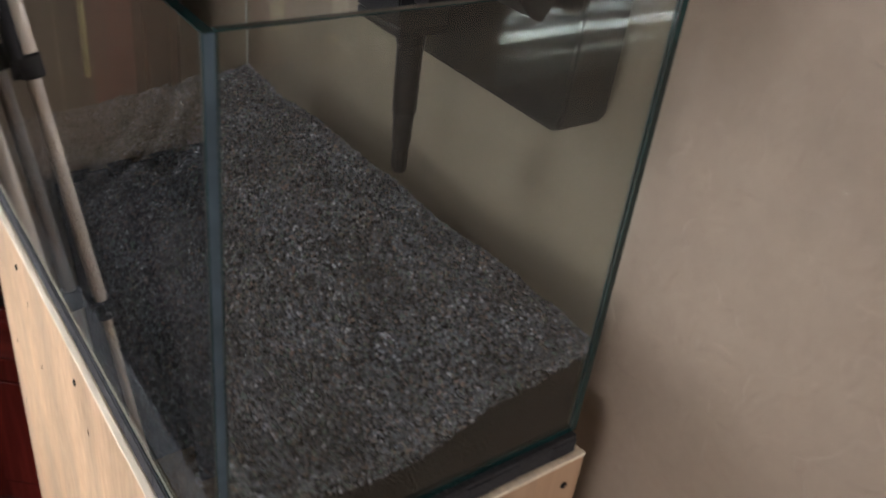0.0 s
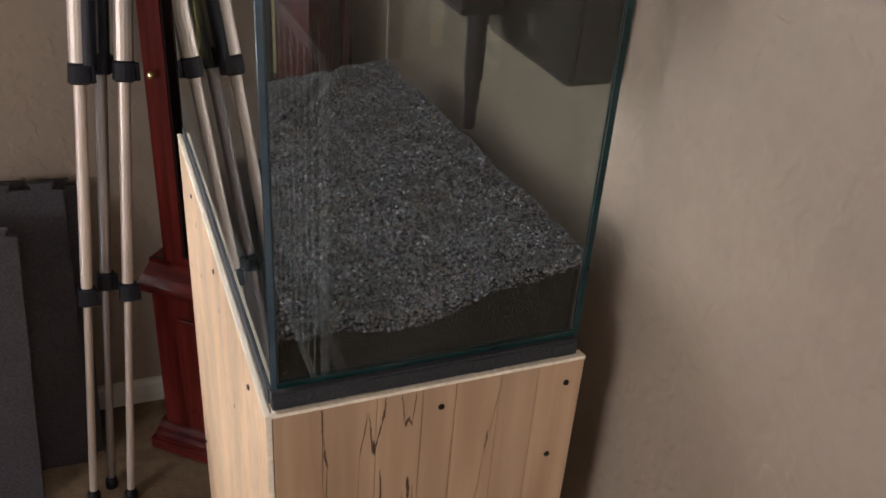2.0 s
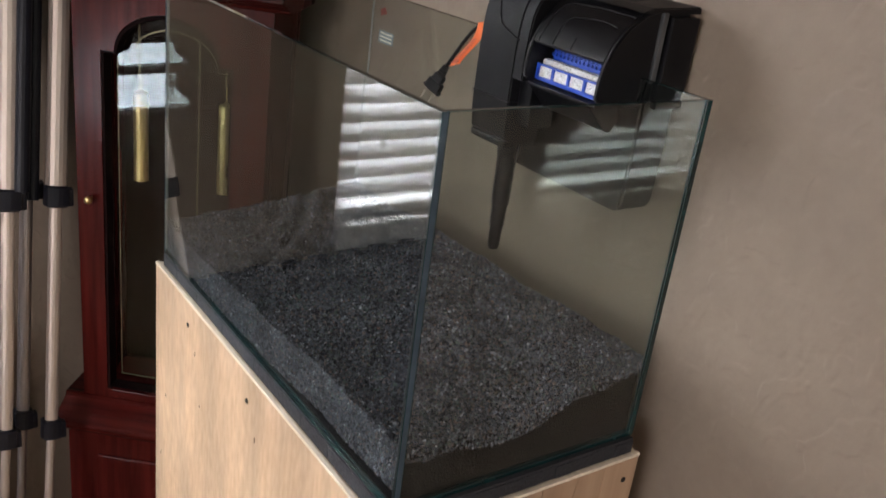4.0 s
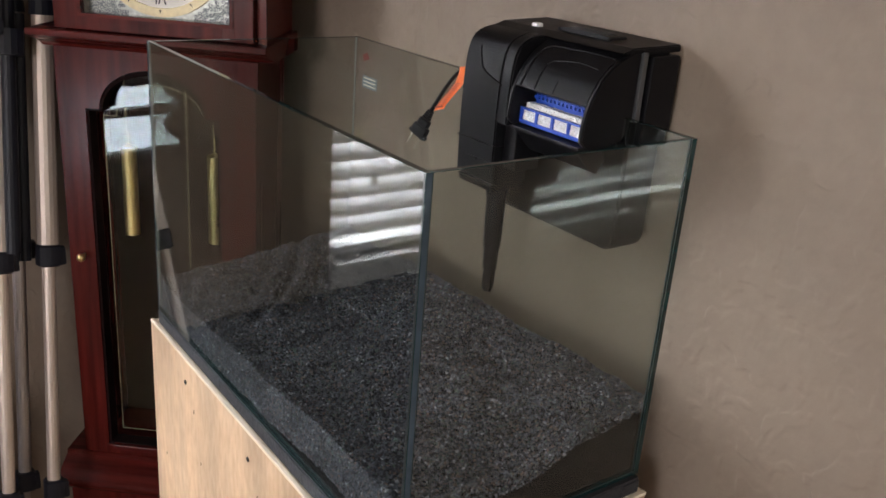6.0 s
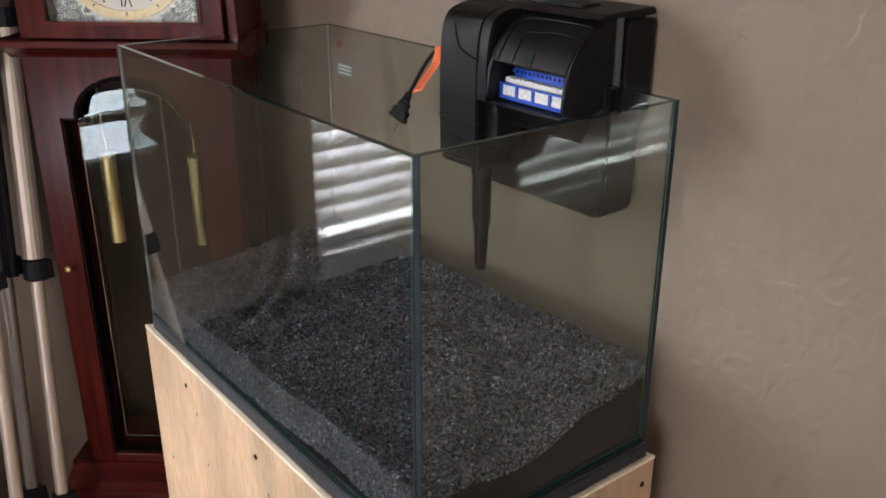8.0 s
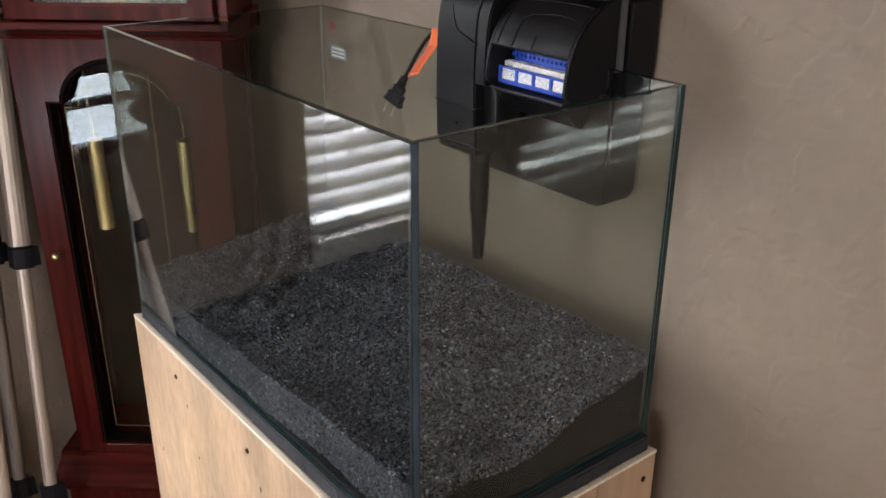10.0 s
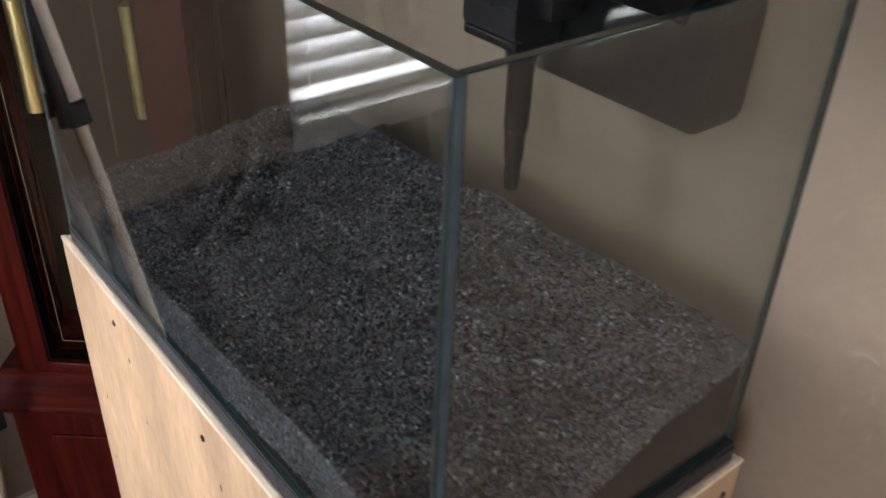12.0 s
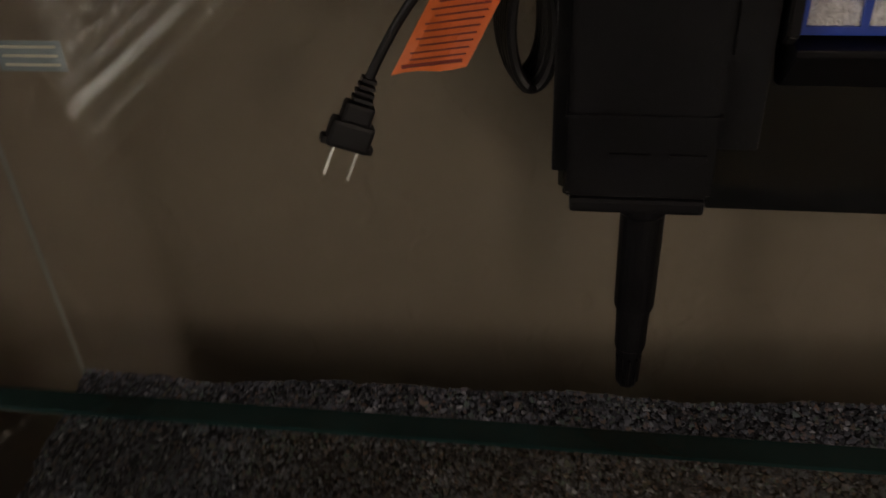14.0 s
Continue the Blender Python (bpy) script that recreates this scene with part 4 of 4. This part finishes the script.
    dx, dz = 0.0245, 1.328
    dop = [(dx + a, z(b)) for a, b in ((-0.115, 1.222), (0.115, 1.222), (0.115, 1.45), (0.07, 1.5), (0, 1.52), (-0.07, 1.5), (-0.115, 1.45))]
    part("hood_door", prism([(-0.121, z(1.203)), (0.168, z(1.203)), (0.168, z(1.6)), (-0.121, z(1.6))], 0.02, "y", -0.038, [dop]), MAHOGANY, c, "hood door framing the dial")
    part("hood_bead", prism(dop, 0.006, "y", -0.041, [[(dx + (x - dx) * 0.955, z(1.227) if h < z(1.23) else h - 0.004) for x, h in dop]]), MAHOGANY_X, c)
    part("dial_plate", box(dx - 0.12, dx + 0.12, -0.012, -0.009, z(1.21), z(1.53)), SILVER, c, "silvered dial plate with scrolled corners")
    def disc(r, y0, y1, r_in=0.0, n=64):
        o = [(dx + r * math.cos(2 * math.pi * i / n), z(dz) + r * math.sin(2 * math.pi * i / n)) for i in range(n)]
        h = [[(dx + r_in * math.cos(2 * math.pi * i / n), z(dz) + r_in * math.sin(2 * math.pi * i / n)) for i in range(n)]] if r_in else ()
        return prism(o, y1 - y0, "y", y0, h)
    part("dial_rim", disc(0.101, -0.018, -0.012, 0.0885), SATIN_BRASS, c, "satin brass chapter ring round the dial")
    face = part("dial_face", disc(0.0883, -0.0155, -0.012), ENAMEL, c, "white dial with black Roman numerals")
    for i in range(12):
        b = prism([(-0.0014, 0.0905), (0.0014, 0.0905), (0, 0.0965)], 0.0006, "y", -0.0185)
        bmesh.ops.transform(b, matrix=Matrix.Translation((dx, 0, z(dz))) @ Matrix.Rotation(radians(30 * i), 4, "Y"), verts=b.verts)
        part("hour_mark", b, INK, face)
    for i, word in enumerate("XII I II III IIII V VI VII VIII IX X XI".split()):
        cu = bpy.data.curves.new("numeral", "FONT")
        cu.body, cu.size, cu.extrude, cu.align_x, cu.align_y = word, 0.029, 0.0002, "CENTER", "CENTER"
        tmp = new("tmp_text", cu)
        me = bpy.data.meshes.new_from_object(tmp.evaluated_get(bpy.context.evaluated_depsgraph_get()))
        bpy.data.objects.remove(tmp)
        me.materials.append(INK)
        ob = new("numeral", me)
        ob.parent = face
        a = radians(30 * i)
        ob.matrix_basis = Matrix.Translation((dx, -0.0159, z(dz))) @ Matrix.Rotation(a, 4, "Y") @ Matrix.Translation((0, 0, 0.0715)) @ Matrix.Rotation(radians(90), 4, "X") @ Matrix.Diagonal((0.72, 1, 1, 1))
    for w_, l_, a in ((0.0035, 0.05, 1.0), (0.0028, 0.078, 5.2)):
        b = prism([(-w_ * 0.4, -0.012), (w_ * 0.4, -0.012), (w_, l_ * 0.6), (0, l_), (-w_, l_ * 0.6)], 0.0008, "y", -0.019)
        bmesh.ops.transform(b, matrix=Matrix.Translation((dx, 0, z(dz))) @ Matrix.Rotation(a, 4, "Y"), verts=b.verts)
        part("clock_hand", b, INK, face)
    # dense engraved scrollwork in the dial's lower corners
    for sx in (-1, 1):
        r = random.Random(31 + sx)
        sp = bmesh.new()
        for i in range(11):
            for j in range(13):
                px, pz = sx * (0.052 + i * 0.0056 + r.uniform(-0.0015, 0.0015)), 1.226 + j * 0.0056 + r.uniform(-0.0015, 0.0015)
                if math.hypot(px, pz - dz) < 0.105 or abs(px) > 0.111:
                    continue
                rad, ph, way = r.uniform(0.0026, 0.0042), r.uniform(0, 6.3), r.choice((-1, 1))
                join(sp, tube([(dx + px + rad * (1 - t / 11) * math.cos(way * t * 0.75 + ph), -0.0126, z(pz) + rad * (1 - t / 11) * math.sin(way * t * 0.75 + ph)) for t in range(10)], 0.00062, 4))
        part("spandrel", sp, ENGRAVED, c, "dark engraved scrollwork")
    # weights on chains
    for x in (-0.07, 0.078):
        wt = part("weight", lathe([(0.002, z(0.845)), (0.006, z(0.846)), (0.0122, z(0.8485)), (0.0122, z(1.0)), (0.006, z(1.003)), (0.002, z(1.006))], x, 0.065), BRASS, c, "polished brass cylinder weight", smooth=False)
        part("weight_hook", tube([(x, 0.065, z(1.005)), (x, 0.065, z(1.03))], 0.0012, 6), BRASS, wt)
    for x, z0 in ((0.034, 0.79), (-0.07, 1.03), (0.078, 1.03)):
        b = bmesh.new()
        h = z0
        k = 0
        while h < 1.165:
            ring = [((0.0016 if k % 2 else 0.0004) * math.cos(2 * math.pi * i / 8) + x, 0.06 + (0.0004 if k % 2 else 0.0016) * math.sin(2 * math.pi * i / 8), z(h) + 0.0034 * math.sin(2 * math.pi * i / 8)) for i in range(9)]
            join(b, tube(ring, 0.0005, 4))
            h, k = h + 0.0056, k + 1
        part("chain", b, GILT, c, "fine brass chain")
    return c


longcase_clock()


# ---------------------------------------------------------------- the folded tripod leaning beside the clock
def tripod():
    base = Vector((-0.17, 0.845, FLOOR))
    t = thing("tripod", *base, label="folded champagne aluminium tripod with black clamps, leaning by the clock", category="tripod")
    legs = [((-0.208, 0.843), (-0.163, 0.898), (-0.122, 0.985)), ((-0.138, 0.826), (-0.092, 0.898), (-0.05, 0.984)), ((-0.173, 0.871), (-0.128, 0.945), (-0.086, 1.03))]
    for i, (f, l, u) in enumerate(legs):
        P0, P1, P2 = Vector((*f, FLOOR + 0.012)), Vector((*l, 0.433)), Vector((*u, 0.825))
        P3 = P2 + (P2 - P1) * 0.96
        metal = CHAMPAGNE if i < 2 else GREY_TUBE
        leg = part("leg", tube([P0 - base, P1 - base], 0.0075, 16), metal, t, "slim lower leg tube")
        part("middle_section", tube([P1 - base, P2 - base], 0.0105, 16, 0.15), metal, leg)
        part("upper_section", tube([P2 - base, P3 - base], 0.0165, 16, 0.2), metal, leg)
        if i == 2:
            part("inner_rod", tube([P2 + Vector((0.004, -0.03, -0.01)) - base, P3 + Vector((0.004, -0.03, 0)) - base], 0.009, 12), CLAMP, leg, "dark blue-black rod")
        part("rubber_foot", tube([P0 - base - Vector((0, 0, 0.012)), P0 - base + Vector((0.0, 0.001, 0.002)), P0 - base + Vector((0.001, 0.002, 0.012))], [0.0125, 0.0125, 0.009], 14), RUBBER, leg)
        for P, h, w in ((P1, 0.028, 0.0165), (P2, 0.03, 0.019)):
            d = (P2 - P0).normalized()
            cl = part("clamp", tube([P - d * h * 0.6 - base, P - d * h * 0.5 - base, P + d * h * 0.5 - base, P + d * h * 0.62 - base], [w * 0.8, w, w, w * 0.86], 16, 0.5), CLAMP, leg, "black plastic leg clamp")
            part("clamp_lever", box(P.x - base.x + w * 0.8, P.x - base.x + w * 1.35, P.y - base.y - 0.012, P.y - base.y + 0.002, P.z - base.z - 0.017, P.z - base.z + 0.014, 0.003), CLAMP, cl)
        part("leg_cap", tube([P3 - base, P3 - base + Vector((0.002, 0.003, 0.03))], [0.02, 0.018], 14, 0.4), CLAMP, leg)
    a, b = Vector((-0.1035, 0.971, 0.842)) - base, Vector((-0.052, 1.072, 1.33)) - base
    part("centre_column", tube([a, b], 0.0115, 16), CLAMP, t, "black centre column")
    part("column_collar", tube([a.lerp(b, 0.62), a.lerp(b, 0.7)], 0.024, 16, 0.3), CLAMP, t)
    part("head", join(tube([b, b + Vector((0.004, 0.006, 0.05))], [0.022, 0.02], 16), box(b.x - 0.03, b.x + 0.03, b.y - 0.03, b.y + 0.02, b.z + 0.05, b.z + 0.064, 0.003)), CLAMP, t, "black pan head")
    part("crank_disc", tube([a.lerp(b, 0.72) + Vector((-0.03, -0.012, 0)), a.lerp(b, 0.72) + Vector((-0.03, -0.03, 0))], 0.02, 20), CLAMP, t)
    part("pan_handle", tube([b + Vector((-0.01, -0.03, 0.02)), b + Vector((-0.045, -0.05, -0.12))], [0.006, 0.009], 10), CLAMP, t)


tripod()


# ---------------------------------------------------------------- interlocking foam floor tiles leaning on the wall
def puzzle_tile():
    """A square foam tile with dovetailed tabs round its rim; x along its width, z up, y its thickness."""
    n, s, d = 8, 0.6, 0.013
    pitch = s / n
    def side():
        pts = []
        for k in range(n):
            a = k * pitch
            pts += [(a + 0.27 * pitch, 0), (a + 0.2 * pitch, d), (a + 0.8 * pitch, d), (a + 0.73 * pitch, 0)]
        return pts
    e = side()
    loop = [(a, -o) for a, o in e] + [(s, 0.002), (s, s - 0.002)] + [(s - a, s + o) for a, o in e] + [(0, s - 0.002), (0, 0.002)]
    return prism(loop, 0.012, "y", -0.006, bevel=0.0012)


def foam_tiles():
    first = None
    for x, y, zr, tilt, lean, label in ((-0.783, 0.985, 0.0, -10.5, 2.6, "charcoal interlocking foam tile leaning against the wall"),
                                        (-0.803, 0.962, 0.004, -10.0, 2.2, "charcoal interlocking foam tile in the stack against the wall"),
                                        (-1.43, 0.975, 0.0, -10.5, 0.0, "charcoal interlocking foam tile leaning below the window"),
                                        (-0.9, 0.862, 0.0, -7.0, 4.0, "charcoal interlocking foam tile at the front of the stack")):
        if first is None:
            first = part("foam_tile", puzzle_tile(), FOAM)
            ob = first
        else:
            ob = new("foam_tile", first.data)
        tagged(ob, label, "foam tile", "stack of foam tiles")
        ob.matrix_basis = pose(x, y, FLOOR + 0.016 + zr, tilt, lean, 0)


foam_tiles()


# ---------------------------------------------------------------- a barred gate panel against the long wall, seen mirrored in the glass
def gate_panel():
    p = thing("gate_panel", 0.285, -0.88, FLOOR, label="white metal barred gate panel standing by the wall", category="gate panel")
    L, H = 1.25, 0.86
    part("top_rail", box(-0.007, 0.007, -L, 0, H - 0.018, H, 0.004), WHITE, p)
    part("bottom_rail", box(-0.007, 0.007, -L + 0.021, -0.021, 0.062, 0.08, 0.004), WHITE, p)
    for y in (-0.01, -L + 0.01):
        part("end_post", box(-0.008, 0.008, y - 0.01, y + 0.01, 0, H - 0.0185, 0.003), WHITE, p)
    first = None
    k = 0.1
    while k < L - 0.06:
        if first is None:
            first = part("bar", tube([(0, 0, 0.08), (0, 0, H - 0.018)], 0.003, 8), WHITE, p)
            ob = first
        else:
            ob = new("bar", first.data)
            ob.parent = p
        ob.matrix_basis = pose(0, -k, 0)
        k += 0.06


gate_panel()
